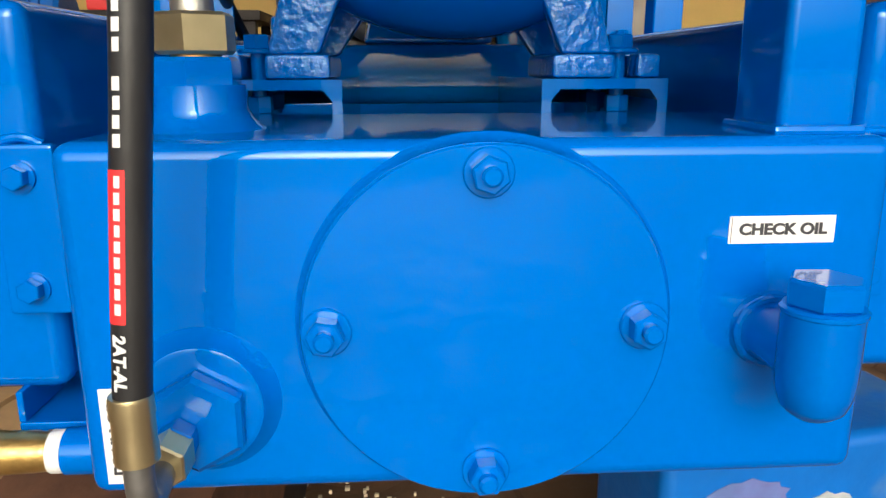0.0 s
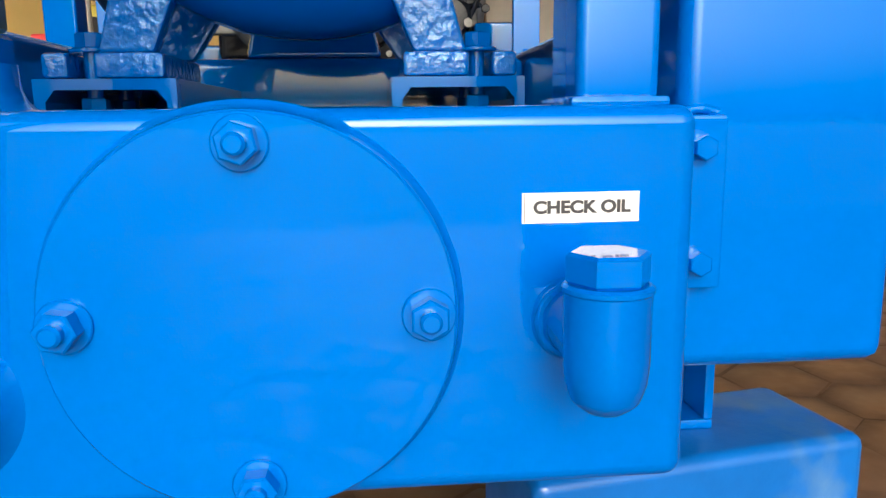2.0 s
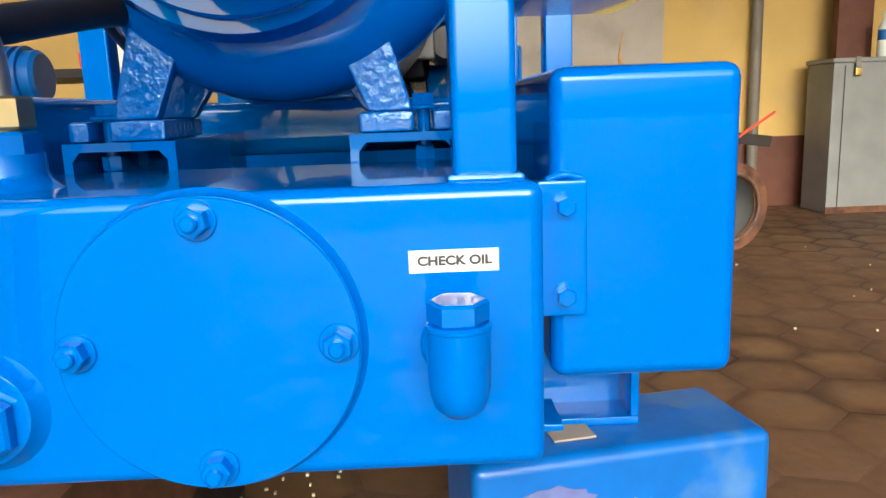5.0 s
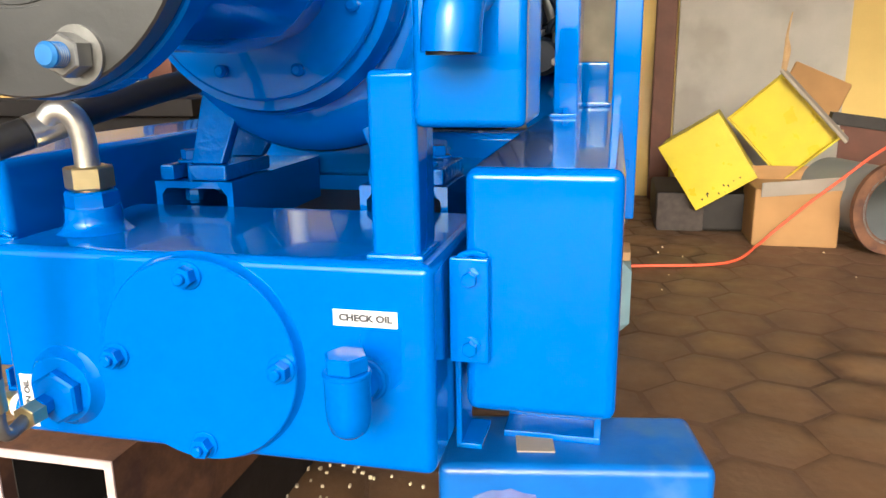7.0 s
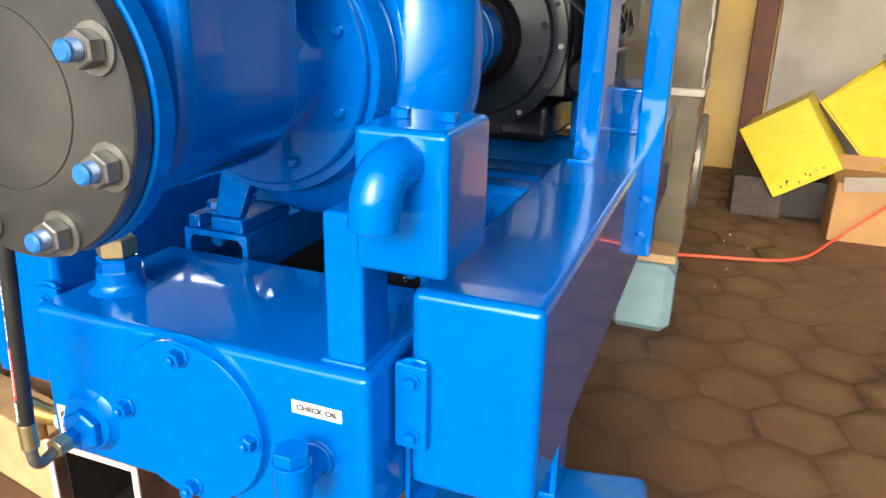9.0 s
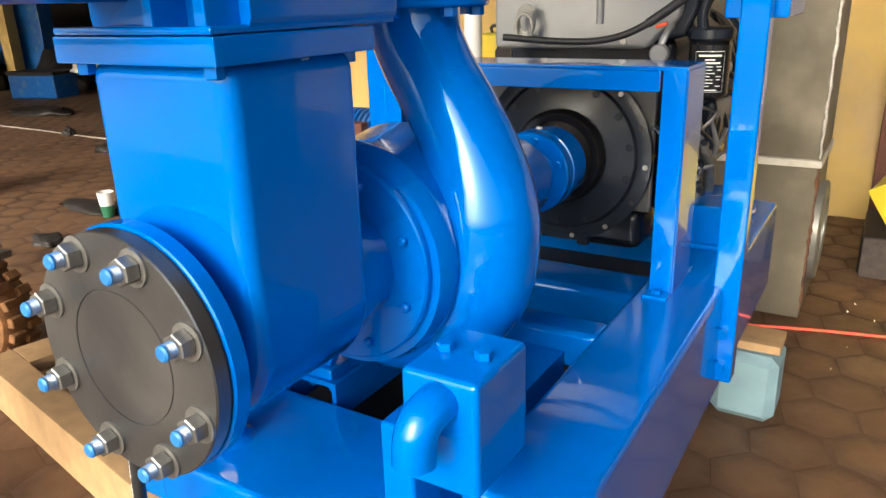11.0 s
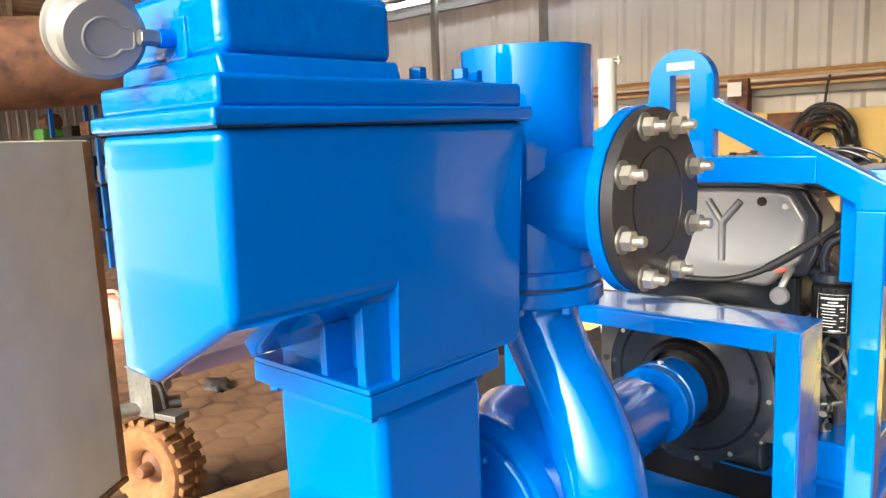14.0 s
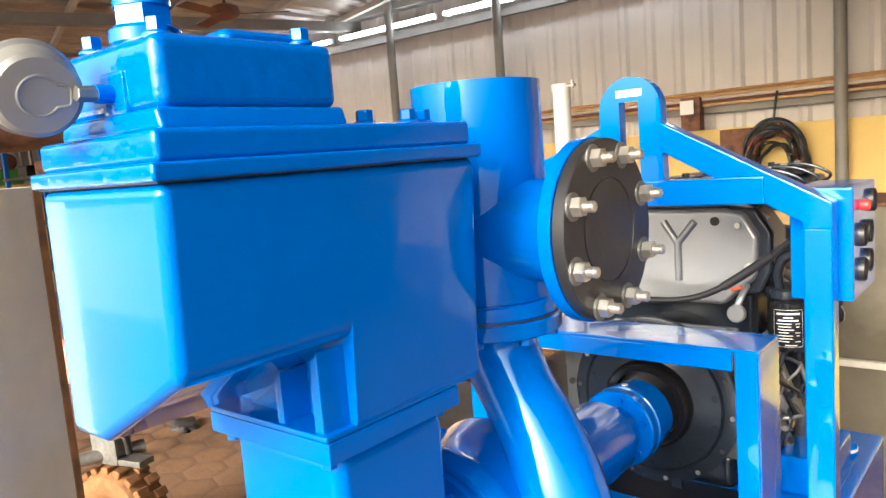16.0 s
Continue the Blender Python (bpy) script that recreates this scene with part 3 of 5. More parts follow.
feed = thing("suction_line_hose", "black hose on a bent zinc-plated pipe and hexagon union nut", "hose")
part("union_nut", hexa(0.046, 0.026), GOLD, feed, "brass-coloured union nut", at(-0.17, 0.09, 0.7535))
part("thread", rod(0.016, 0.03, 20), BRASS, feed, m=at(-0.17, 0.09, 0.745))
part("bent_pipe", tube([(-0.17, 0.09, 0.775), (-0.171, 0.09, 0.808), (-0.175, 0.088, 0.829), (-0.185, 0.084, 0.840), (-0.197, 0.080, 0.839), (-0.206, 0.078, 0.829)], 0.0135, 24, 5), ZINC, feed, "bent zinc-plated pipe")
part("ferrule", tube([(-0.220, 0.066, 0.818), (-0.200, 0.098, 0.829)], 0.0185, 24, 1), ZINC, feed, "crimped hose end")
part("hose_cuff", tube([(-0.240, 0.034, 0.807), (-0.221, 0.064, 0.8175)], 0.0178, 20, 1), BLACK, feed, "black rubber cuff")
part("hose_body", tube([(-0.202, 0.095, 0.828), (-0.180, 0.17, 0.846), (-0.130, 0.29, 0.87), (-0.05, 0.42, 0.875), (0.02, 0.56, 0.85)], 0.0165, 20, 6), BLACK, feed)

# vent block on its post
vent = thing("vent_block", "glossy blue vent block on a square post with a turned-down pipe", "vent")
part("post", box((0.187, 0.02, 0.7065), (0.234, 0.085, 0.88), 0.006, 3), BLUE, vent)
part("post_weld", box((0.182, 0.015, 0.704), (0.239, 0.090, 0.711), 0.0032, 2), BLUE_SKIN, vent)
part("block", box((0.236, 0.0, 0.83), (0.334, 0.125, 0.975), 0.008, 3), BLUE, vent)
part("vent_elbow", tube([(0.287, 0.01, 0.944), (0.286, -0.012, 0.944), (0.283, -0.03, 0.936), (0.281, -0.04, 0.918), (0.280, -0.042, 0.892)], 0.0245, 28, 6), BLUE, vent)
part("vent_bore", rod(0.02, 0.003, 24), DARK, vent, "dark open end", at(0.280, -0.042, 0.8905))
for x in (0.26, 0.31):
    part("cap_bolt", hexa(0.018, 0.01), BLUE, vent, m=at(x, 0.06, 0.975))
part("weld_gusset", box((0.215, 0.03, 0.835), (0.24, 0.08, 0.87), 0.004), BLUE, vent)

# ---- pump ----
pump = thing("pump", "glossy blue cast centrifugal pump with suction column and blanked inlet", "pump")
AZ = 1.002
arc = [(0.105 * math.cos(math.radians(a)), AZ + 0.105 * math.sin(math.radians(a))) for a in range(180, 361, 12)]
arc = [(x + 0.022, z) for x, z in arc]
part("suction_column", prism([(0.127, 1.305), (-0.083, 1.305)] + arc, 0.2, 0.02, 4), BLUE, pump, "square suction column", at(0, -0.098, 0))
part("inlet_neck", lathe([(0.135, -0.03), (0.098, -0.012), (0.095, 0.0), (0.095, 0.06)], 48), BLUE, pump, m=at(0.003, -0.098, AZ) @ ALONG_Y)
part("column_outlet", lathe([(0.10, 0.0), (0.098, 0.05), (0.088, 0.09), (0.086, 0.14)], 48), BLUE, pump, m=at(0.01, 0.08, AZ - 0.004) @ ALONG_Y)
fl = part("inlet_flange", rod(0.1425, 0.022, 72, 0.002), BLUE, pump, m=at(0, -0.125, 1.004) @ TO_FRONT)
part("gasket", rod(0.138, 0.004, 64), BLACK, pump, m=at(0, -0.147, 1.004) @ TO_FRONT)
cover = part("blanking_plate", lathe([(0, 0), (0.14, 0), (0.14, 0.016), (0.1385, 0.018), (0.079, 0.018), (0.0785, 0.0165), (0.0765, 0.0165), (0.076, 0.018), (0, 0.018)], 72), PLATE, pump, "matt black blanking plate", at(0, -0.151, 1.004) @ TO_FRONT)


def stud_set(parent, c, sign_m, tip, washer_mat, nut_mat, stud_mat):
    """A washer, nut and threaded stud; the z of sign_m points outward."""
    m = c @ sign_m
    nut = part("nut", hexa(0.026, 0.016), nut_mat, parent, "", m @ at(0, 0, 0.003))
    part("washer", lathe([(0.009, 0), (0.0205, 0), (0.0205, 0.003), (0.009, 0.003)], 32), washer_mat, nut, "", m)
    prof = [(0, 0)]
    h = 0.0
    while h < tip - 0.006:
        prof += [(0.0083, h), (0.0074, h + 0.001)]
        h += 0.002
    prof += [(0.0083, tip - 0.006), (0.0083, tip - 0.002), (0.0065, tip), (0, tip)]
    part("stud", lathe(prof, 18), ZINC, nut, "", m)
    if stud_mat is BLUE_TIP:
        prof, h = [], tip - 0.0135
        while h < tip - 0.004:
            prof += [(0.0087, h), (0.0078, h + 0.001)]
            h += 0.002
        prof += [(0.0087, tip - 0.0035), (0.0087, tip - 0.0018), (0.0066, tip + 0.0004), (0, tip + 0.0005)]
        part("stud_tip", lathe(prof, 18), BLUE_TIP, parent, "blue painted threaded stud end", m)


for k in range(8):
    a = math.radians(22.5 + 45 * k)
    stud_set(cover, at(0.12 * math.cos(a), -0.169, 1.004 + 0.12 * math.sin(a)), TO_FRONT, 0.033, STEEL, STEEL, BLUE_TIP)
part("column_flange", box((-0.105, -0.116, 1.302), (0.137, 0.125, 1.33), 0.003, 2), BLUE, pump)
for x, y in ((-0.08, -0.098), (0.113, -0.098), (0.113, 0.02), (0.113, 0.10)):
    part("flange_bolt", hexa(0.018, 0.012), BLUE, pump, m=at(x, y, 1.29))

part("front_plate", rod(0.153, 0.014, 80, 0.003), BLUE, pump, "round bolted front plate", at(0.0, 0.205, 0.998) @ TO_FRONT)
for k in range(8):
    a = math.radians(22.5 + 45 * k)
    part("plate_bolt", rod(0.0075, 0.012, 16, 0.003), BLUE, pump, m=at(0.1275 * math.cos(a), 0.192, 0.998 + 0.1275 * math.sin(a)) @ TO_FRONT)
part("casing", lathe([(0.0, 0.0), (0.165, 0.0), (0.172, 0.02), (0.172, 0.035), (0.165, 0.05), (0.165, 0.1), (0.175, 0.17), (0.15, 0.2), (0.09, 0.22), (0.0, 0.22)], 64), BLUE, pump, m=at(0, 0.205, 0.998) @ ALONG_Y)
spiral, sr = [], []
for k in range(0, 17):
    a = math.radians(120 + k * 14.3)
    f = k / 16
    rr = 0.135 + 0.03 * f
    spiral.append((rr * math.cos(a) , 0.315 + 0.015 * f, 0.998 + rr * math.sin(a)))
    sr.append(0.05 + 0.034 * f)
spiral += [(0.165, 0.337, 1.045), (0.150, 0.343, 1.11), (0.115, 0.352, 1.18), (0.071, 0.362, 1.24), (0.036, 0.371, 1.295), (0.022, 0.3755, 1.345)]
sr += [0.082, 0.075, 0.068, 0.066, 0.068, 0.073]
part("volute", tube(spiral, sr, 32, 5), BLUE, pump, "snail-shaped cast volute")
for s in (1, -1):
    foot = part("foot", box((min(s * 0.100, s * 0.158), 0.266, 0.7355), (max(s * 0.100, s * 0.158), 0.40, 0.757), 0.004), BLUE_CAST, pump, "rough cast foot")
    part("foot_pad", box((min(s * 0.178, s * 0.200), 0.266, 0.7355), (max(s * 0.178, s * 0.200), 0.40, 0.757), 0.004), BLUE_CAST, foot)
    part("foot_bridge", box((min(s * 0.157, s * 0.179), 0.318, 0.7355), (max(s * 0.157, s * 0.179), 0.352, 0.7565), 0.002), BLUE_CAST, foot)
    part("web", prism([(s * 0.157, 0.757), (s * 0.110, 0.757), (s * 0.05, 0.90), (s * 0.11, 0.93)], 0.022, 0.004), BLUE_CAST, foot, m=at(0, 0.275, 0))
    part("gusset", prism([(s * 0.150, 0.757), (s * 0.100, 0.757), (s * 0.03, 0.86), (s * 0.09, 0.92)], 0.02, 0.004), BLUE_CAST, foot, m=at(0, 0.37, 0))
    for y in (0.295, 0.375):
        b = part("foot_bolt", hexa(0.022, 0.013), BLUE, foot, m=at(s * 0.168, y, 0.762))
        part("washer", rod(0.0185, 0.004, 24, 0.001), BLUE, b, m=at(s * 0.168, y, 0.758))
        part("lower_nut", hexa(0.02, 0.016), BLUE, b, m=at(s * 0.168, y, 0.704))
        part("shank", rod(0.007, 0.06, 12), BLUE, b, m=at(s * 0.168, y, 0.70))
for s in (1, -1):
    c = s * 0.148
    w = 0.058
    part("mounting_channel", prism([(c - w, 0.664), (c - w, 0.734), (c + w, 0.734), (c + w, 0.664), (c + w - 0.009, 0.664), (c + w - 0.009, 0.715), (c + w - 0.017, 0.725), (c - w + 0.017, 0.725), (c - w + 0.009, 0.715), (c - w + 0.009, 0.664)], 0.3), BLUE, base, m=at(0, 0.262, 0.001))
# bearing bracket, shaft coupling
part("bearing_bracket", lathe([(0.13, 0.0), (0.10, 0.06), (0.088, 0.10), (0.086, 0.36), (0.08, 0.37), (0, 0.37)], 48), BLUE, pump, m=at(0, 0.41, 0.995) @ ALONG_Y)
part("rear_saddle", box((-0.266, 0.565, 0.700), (0.266, 0.64, 0.775), 0.012, 3), BLUE, base, "cross beam under the bearing bracket")
part("bracket_leg", prism([(-0.085, 0.776), (0.085, 0.776), (0.05, 0.93), (-0.05, 0.93)], 0.05, 0.006), BLUE, pump, m=at(0, 0.578, 0))
part("coupling", lathe([(0, 0), (0.058, 0.0), (0.058, 0.075), (0.086, 0.078), (0.090, 0.082), (0.090, 0.108), (0.0865, 0.110), (0.0865, 0.114), (0.0905, 0.116), (0.0905, 0.142), (0.084, 0.15), (0.084, 0.2), (0, 0.2)], 56), BLUE, pump, "split shaft coupling", at(0, 0.77, 0.99) @ ALONG_Y)
for k in range(6):
    q = math.radians(20 + 60 * k)
    part("coupling_bolt", hexa(0.014, 0.009), BLUE, pump, m=at(0.072 * math.cos(q), 0.848, 0.99 + 0.072 * math.sin(q)) @ TO_FRONT)
part("key_mark", rod(0.007, 0.004, 14, 0.001), WHITE, pump, "small white paint dot", at(0.0, 0.899, 1.0795))

disc = thing("discharge_tee", "glossy blue steel discharge tee with a blanked side branch", "pipe")
part("lower_flange", rod(0.124, 0.028, 72, 0.003), BLUE, disc, m=at(0.0137, 0.3755, 1.345))
part("upper_flange", rod(0.124, 0.026, 72, 0.003), BLUE, disc, m=at(0.0137, 0.3755, 1.377))
part("gasket", rod(0.12, 0.004, 64), BLACK, disc, m=at(0.0137, 0.3755, 1.373))
part("riser", lathe([(0.108, 0), (0.1095, 0.002), (0.1095, 0.36), (0.1045, 0.36), (0.1045, 0.02), (0.0, 0.02)], 72), BLUE, disc, "open-topped riser pipe", at(0.0137, 0.3755, 1.402))
part("branch", lathe([(0.10, 0.06), (0.09, 0.085), (0.0845, 0.11), (0.0845, 0.21)], 56), BLUE, disc, m=at(0.01, 0.377, 1.517) @ ALONG_X)
part("branch_flange", rod(0.1425, 0.022, 72, 0.002), BLUE, disc, m=at(0.208, 0.377, 1.517) @ ALONG_X)
dcov = part("blanking_plate", lathe([(0, 0), (0.14, 0), (0.14, 0.016), (0.1385, 0.018), (0.081, 0.018), (0.080, 0.0155), (0.077, 0.0155), (0.0765, 0.018), (0, 0.018)], 72), BLACK, disc, "matt black blanking plate", at(0.233, 0.377, 1.517) @ ALONG_X)
for k in range(8):
    a = math.radians(22.5 + 45 * k)
    stud_set(dcov, at(0.251, 0.377 + 0.12 * math.cos(a), 1.517 + 0.12 * math.sin(a)), ALONG_X, 0.036, STEEL, ZINC, ZINC)
for k in range(8):
    a = math.radians(22.5 + 45 * k)
    part("flange_bolt", hexa(0.02, 0.013), BLUE, disc, m=at(0.0137 + 0.105 * math.cos(a), 0.3755 + 0.105 * math.sin(a), 1.332))

# ---- priming tank ----
prim = thing("priming_tank", "glossy blue cast priming tank with sloping belly and bolted lid", "tank")
hull = [(-0.100, 1.644), (-0.104, 1.362), (-0.030, 1.362), (0.1456, 1.452), (0.156, 1.644)]
part("front_body", prism(hull, 0.224, 0.014, 4, (0.224,)), BLUE, prim, "overhanging body", at(0, -0.294, 0))
part("rear_body", prism([(-0.100, 1.644), (-0.100, 1.331), (0.139, 1.331), (0.156, 1.644)], 0.248, 0.014, 4, (0.0,)), BLUE, prim, m=at(0, -0.070, 0))
for x0, x1, z1 in ((0.040, 0.054, 1.405), (0.110, 0.126, 1.437)):
    part("belly_rib", prism([(x0, 1.331), (x0, z1 - 0.012), (x1, z1), (x1, 1.331)], 0.045, 0.003), BLUE, prim, m=at(0, -0.112, 0))
part("pocket_gusset", prism([(-0.060, 1.338), (0.040, 1.338), (0.040, 1.398)], 0.010, 0.002), BLUE, prim, m=at(0, -0.082, 0))
part("foot_pad", box((-0.100, -0.117, 1.3305), (0.136, 0.168, 1.3385), 0.003, 2), BLUE, prim, "narrow foot pad on the column flange")
part("lid_flange", box((-0.103, -0.301, 1.6440), (0.162, 0.184, 1.6620), 0.004, 3), BLUE_SKIN, prim)
part("lid_gasket", box((-0.0985, -0.2950, 1.6425), (0.1575, 0.1795, 1.6445)), BLACK, prim, "thin dark gasket line")
part("lid", box((-0.094, -0.291, 1.661), (0.153, 0.172, 1.693), 0.0065, 3), BLUE_SKIN, prim)
part("head_base", prism([(-0.077, 1.692), (0.136, 1.692), (0.129, 1.714), (-0.070, 1.714)], 0.236, 0.005, 3), BLUE_SKIN, prim, m=at(0, -0.272, 0))
part("head", box((-0.069, -0.266, 1.712), (0.127, -0.040, 1.785), 0.013, 4), BLUE_SKIN, prim, "cast valve head")
part("oval_boss", box((0.015, -0.17, 1.78), (0.100, -0.055, 1.80), 0.012, 4), BLUE, prim)
for x, y, z in ((-0.042, -0.240, 1.785), (0.085, -0.235, 1.785), (0.098, -0.066, 1.785), (-0.05, -0.07, 1.785), (0.105, 0.02, 1.692), (0.118, 0.085, 1.692), (0.105, 0.130, 1.692)):
    b = part("lid_bolt", hexa(0.019, 0.014), BLUE, prim, m=at(x, y, z + 0.006))
    part("washer", rod(0.015, 0.006, 20, 0.002), BLUE, b, m=at(x, y, z))
part("vent_union", hexa(0.052, 0.024), BLUE, prim, m=at(0.045, -0.225, 1.80))
part("vent_base", rod(0.036, 0.02, 28, 0.004), BLUE, prim, m=at(0.045, -0.225, 1.782))
part("vent_pipe", rod(0.029, 0.12, 32), BLUE, prim, m=at(0.045, -0.225, 1.822))
part("nipple", rod(0.0095, 0.034, 20), BLUE, prim, m=at(0.045, -0.252, 1.734) @ TO_FRONT)
part("nipple_pad", box((0.02, -0.27, 1.712), (0.07, -0.255, 1.757), 0.006, 2), BLUE_CAST, prim)

gauge = thing("vacuum_gauge", "round satin-silver vacuum gauge seen from behind on a nipple", "gauge")
part("stem", hexa(0.014, 0.02), STEEL, gauge, m=at(0.045, -0.285, 1.734) @ TO_FRONT)
GM_TURN = pose(0, 0, 0, 0, 0, 180)
case = part("case", lathe([(0, 0.0), (0.036, 0.0), (0.041, 0.004), (0.0425, 0.02), (0.0435, 0.032), (0.047, 0.034), (0.047, 0.042), (0.044, 0.045), (0.0, 0.045)], 64), ALLOY, gauge, "satin alloy case", look((0.0338, -0.3335, 1.7327), (0.0695, -0.3387, 1.7207)))
GM = look((0.0338, -0.3335, 1.7327), (0.0695, -0.3387, 1.7207))
part("keyhole_rim", tube([(0.019 * math.cos(math.radians(q)), 0.019 * math.sin(math.radians(q)), 0.0) for q in range(35, 326, 15)], 0.0016, 8, 2), ALLOY, case, m=GM @ GM_TURN)
part("keyhole_rim", tube([(0.0155, 0.0109, 0.0), (0.027, 0.009, 0.0), (0.028, 0.0, 0.0), (0.027, -0.009, 0.0), (0.0155, -0.0109, 0.0)], 0.0016, 8, 2), ALLOY, case, m=GM @ GM_TURN)
part("plug", rod(0.004, 0.002, 12), BLACK, case, m=GM @ at(-0.042, 0, 0.016) @ pose(0, 0, 0, 0, -90, 0))

# ---- coupling guard, bail ----
guard = thing("coupling_guard_frame", "glossy blue angle-iron frame over the shaft coupling", "frame")
for s in (1, -1):
    lo, hi = sorted((s * 0.292, s * 0.335))
    part("front_upright", box((lo, 0.79, 0.785), (hi, 0.798, 1.222), 0.002), BLUE, guard)
    lo, hi = sorted((s * 0.329, s * 0.337))
    part("side_upright", box((lo, 0.798, 0.785), (hi, 0.93, 1.22), 0.002), BLUE, guard)
for s in (1, -1):
    for y0, y1 in ((0.752, 0.789), (0.931, 0.966)):
        lo, hi = sorted((s * 0.288, s * 0.337))
        tab = part("foot_tab", box((lo, y0, 0.7865), (hi, y1, 0.7935), 0.002), BLUE, guard)
        part("tab_bolt", hexa(0.017, 0.009), BLUE, tab, m=at(s * 0.3125, (y0 + y1) / 2, 0.7935))
part("top_plate", box((-0.337, 0.79, 1.22), (0.337, 0.93, 1.228), 0.002), BLUE, guard)
part("front_lip", box((-0.287, 0.79, 1.182), (0.287, 0.798, 1.22), 0.002), BLUE, guard)

bail = thing("lifting_bail", "glossy blue square-tube lifting bail with a slotted lug", "lifting frame")
for s in (1, -1):
    part("leg", box((s * 0.424 - 0.026, 0.880, 0.575), (s * 0.424 + 0.026, 0.929, 1.4565), 0.004, 3), BLUE, bail)
    inner = 0.120 if s > 0 else -0.018
    bm = prism([(s * 0.451, 1.455), (s * 0.397, 1.455), (s * 0.397, 1.468), (inner, 1.622), (inner, 1.684), (s * 0.451, 1.506)], 0.051, 0.004, 2)
    part("sloping_arm", bm, BLUE, bail, m=at(0, 0.879, 0))
    for z in (0.612, 0.688):
        part("leg_bolt", hexa(0.024, 0.014), BLUE, bail, m=at(s * 0.424, 0.880, z) @ TO_FRONT)
part("tie_bar", box((-0.33, 0.875, 1.505), (0.33, 0.925, 1.56), 0.004), BLUE, bail)
arch = [(0.052 + 0.072 * math.cos(math.radians(a)), 1.716 + 0.072 * math.sin(math.radians(a))) for a in range(0, 181, 12)]
bm = prism([(0.124, 1.56)] + arch + [(-0.02, 1.56), (0.028, 1.56), (0.028, 1.734), (0.073, 1.734), (0.073, 1.56)], 0.03)
lug = part("lug", bm, BLUE, bail, "slotted lifting lug", at(0, 0.88, 0), smooth=False)
part("label", box((0.022, 0.8785, 1.745), (0.082, 0.8795, 1.760)), WHITE, lug, "small white label")
for x0, x1, z in ((0.026, 0.050, 1.7545), (0.054, 0.078, 1.7545), (0.030, 0.074, 1.7500)):
    part("print_bar", box((x0, 0.8781, z - 0.0011), (x1, 0.8786, z + 0.0011)), INK, lug, "dark printed bar", smooth=False)

panel = thing("control_panel", "blue control box with red lamp and round gauges", "control panel")
part("case", box((0.36, 0.935, 1.305), (0.475, 1.16, 1.53), 0.006), BLUE, panel)
part("lamp", rod(0.011, 0.02, 16, 0.003), RED, panel, "red lamp", at(0.475, 0.99, 1.49) @ ALONG_X)
for y, z in ((1.0, 1.43), (1.06, 1.43), (1.0, 1.36), (1.06, 1.37), (1.1, 1.49)):
    part("gauge", lathe([(0, 0.006), (0.019, 0.006), (0.023, 0.01), (0.024, 0.0)], 28), BLACK, panel, "round black gauge", at(0.475, y, z) @ ALONG_X)

# ---- engine ----
eng = thing("diesel_engine", "dark grey diesel engine with silver side cover and oil filter", "engine")
bell = part("bell_housing", lathe([(0.108, 0.02), (0.112, -0.012), (0.15, -0.004), (0.178, 0.0), (0.182, 0.006), (0.186, 0.0), (0.2, 0.0), (0.216, 0.004), (0.216, 0.022), (0.19, 0.03), (0.19, 0.2), (0.1, 0.2)], 72), ENGINE, eng, "round flywheel housing with bolt ring", at(-0.012, 1.065, 0.99) @ ALONG_Y)
for k in range(14):
    q = math.radians(10 + 360 / 14 * k)
    bolt = part("housing_bolt", hexa(0.015, 0.008), ENGINE, bell, m=at(-0.012 + 0.168 * math.cos(q), 1.066, 0.99 + 0.168 * math.sin(q)) @ TO_FRONT)
    part("rim_hole", rod(0.006, 0.004, 12), ZINC if k % 3 else DARK, bell, m=at(-0.012 + 0.204 * math.cos(q + 0.2), 1.068, 0.99 + 0.204 * math.sin(q + 0.2)) @ TO_FRONT)
part("drain_lug", box((0.03, 1.066, 0.765), (0.06, 1.085, 0.80), 0.004), ENGINE, bell)
part("seal_ring", lathe([(0.088, 0), (0.104, -0.004), (0.113, 0.012), (0.113, 0.04), (0.088, 0.04)], 56), material("glossy_black_rubber", (0.01, 0.01, 0.011), 0.18), eng, "glossy black coupling ring", at(-0.01, 1.02, 0.99) @ ALONG_Y)
part("flywheel", rod(0.11, 0.02, 40), BLACK, eng, m=at(-0.012, 1.07, 0.99) @ ALONG_Y)
ad = part("adaptor_plate", box((-0.275, 1.095, 0.86), (0.20, 1.11, 1.19), 0.006), material("grey_adaptor_plate", (0.10, 0.105, 0.11), 0.35, 0.5, 20, 0.2), eng, "drilled grey adaptor plate")
for x, z in ((-0.255, 1.18), (-0.25, 1.1), (-0.255, 1.0), (-0.2, 1.18), (0.18, 1.18), (0.185, 1.05)):
    part("plate_hole", rod(0.009, 0.004, 14), DARK, ad, m=at(x, 1.0945, z) @ TO_FRONT)
part("plate_bolt", hexa(0.03, 0.014), ZINC, ad, m=at(-0.23, 1.094, 1.17) @ TO_FRONT)
part("block", box((-0.26, 1.27, 0.82), (0.19, 2.05, 1.25), 0.02, 3), ENGINE, eng)
part("sump", box((-0.2, 1.2, 0.72), (0.15, 2.0, 0.83), 0.03, 3), ENGINE, eng)
cov = part("gear_cover", prism([(-0.24, 1.232), (0.15, 1.232), (0.225, 1.30), (0.235, 1.40), (0.20, 1.46), (0.15, 1.468), (-0.24, 1.468)], 0.05, 0.012, 3), ENGINE_LIGHT, eng, "silver-grey cover with a Y-shaped rib", at(0, 1.15, 0))
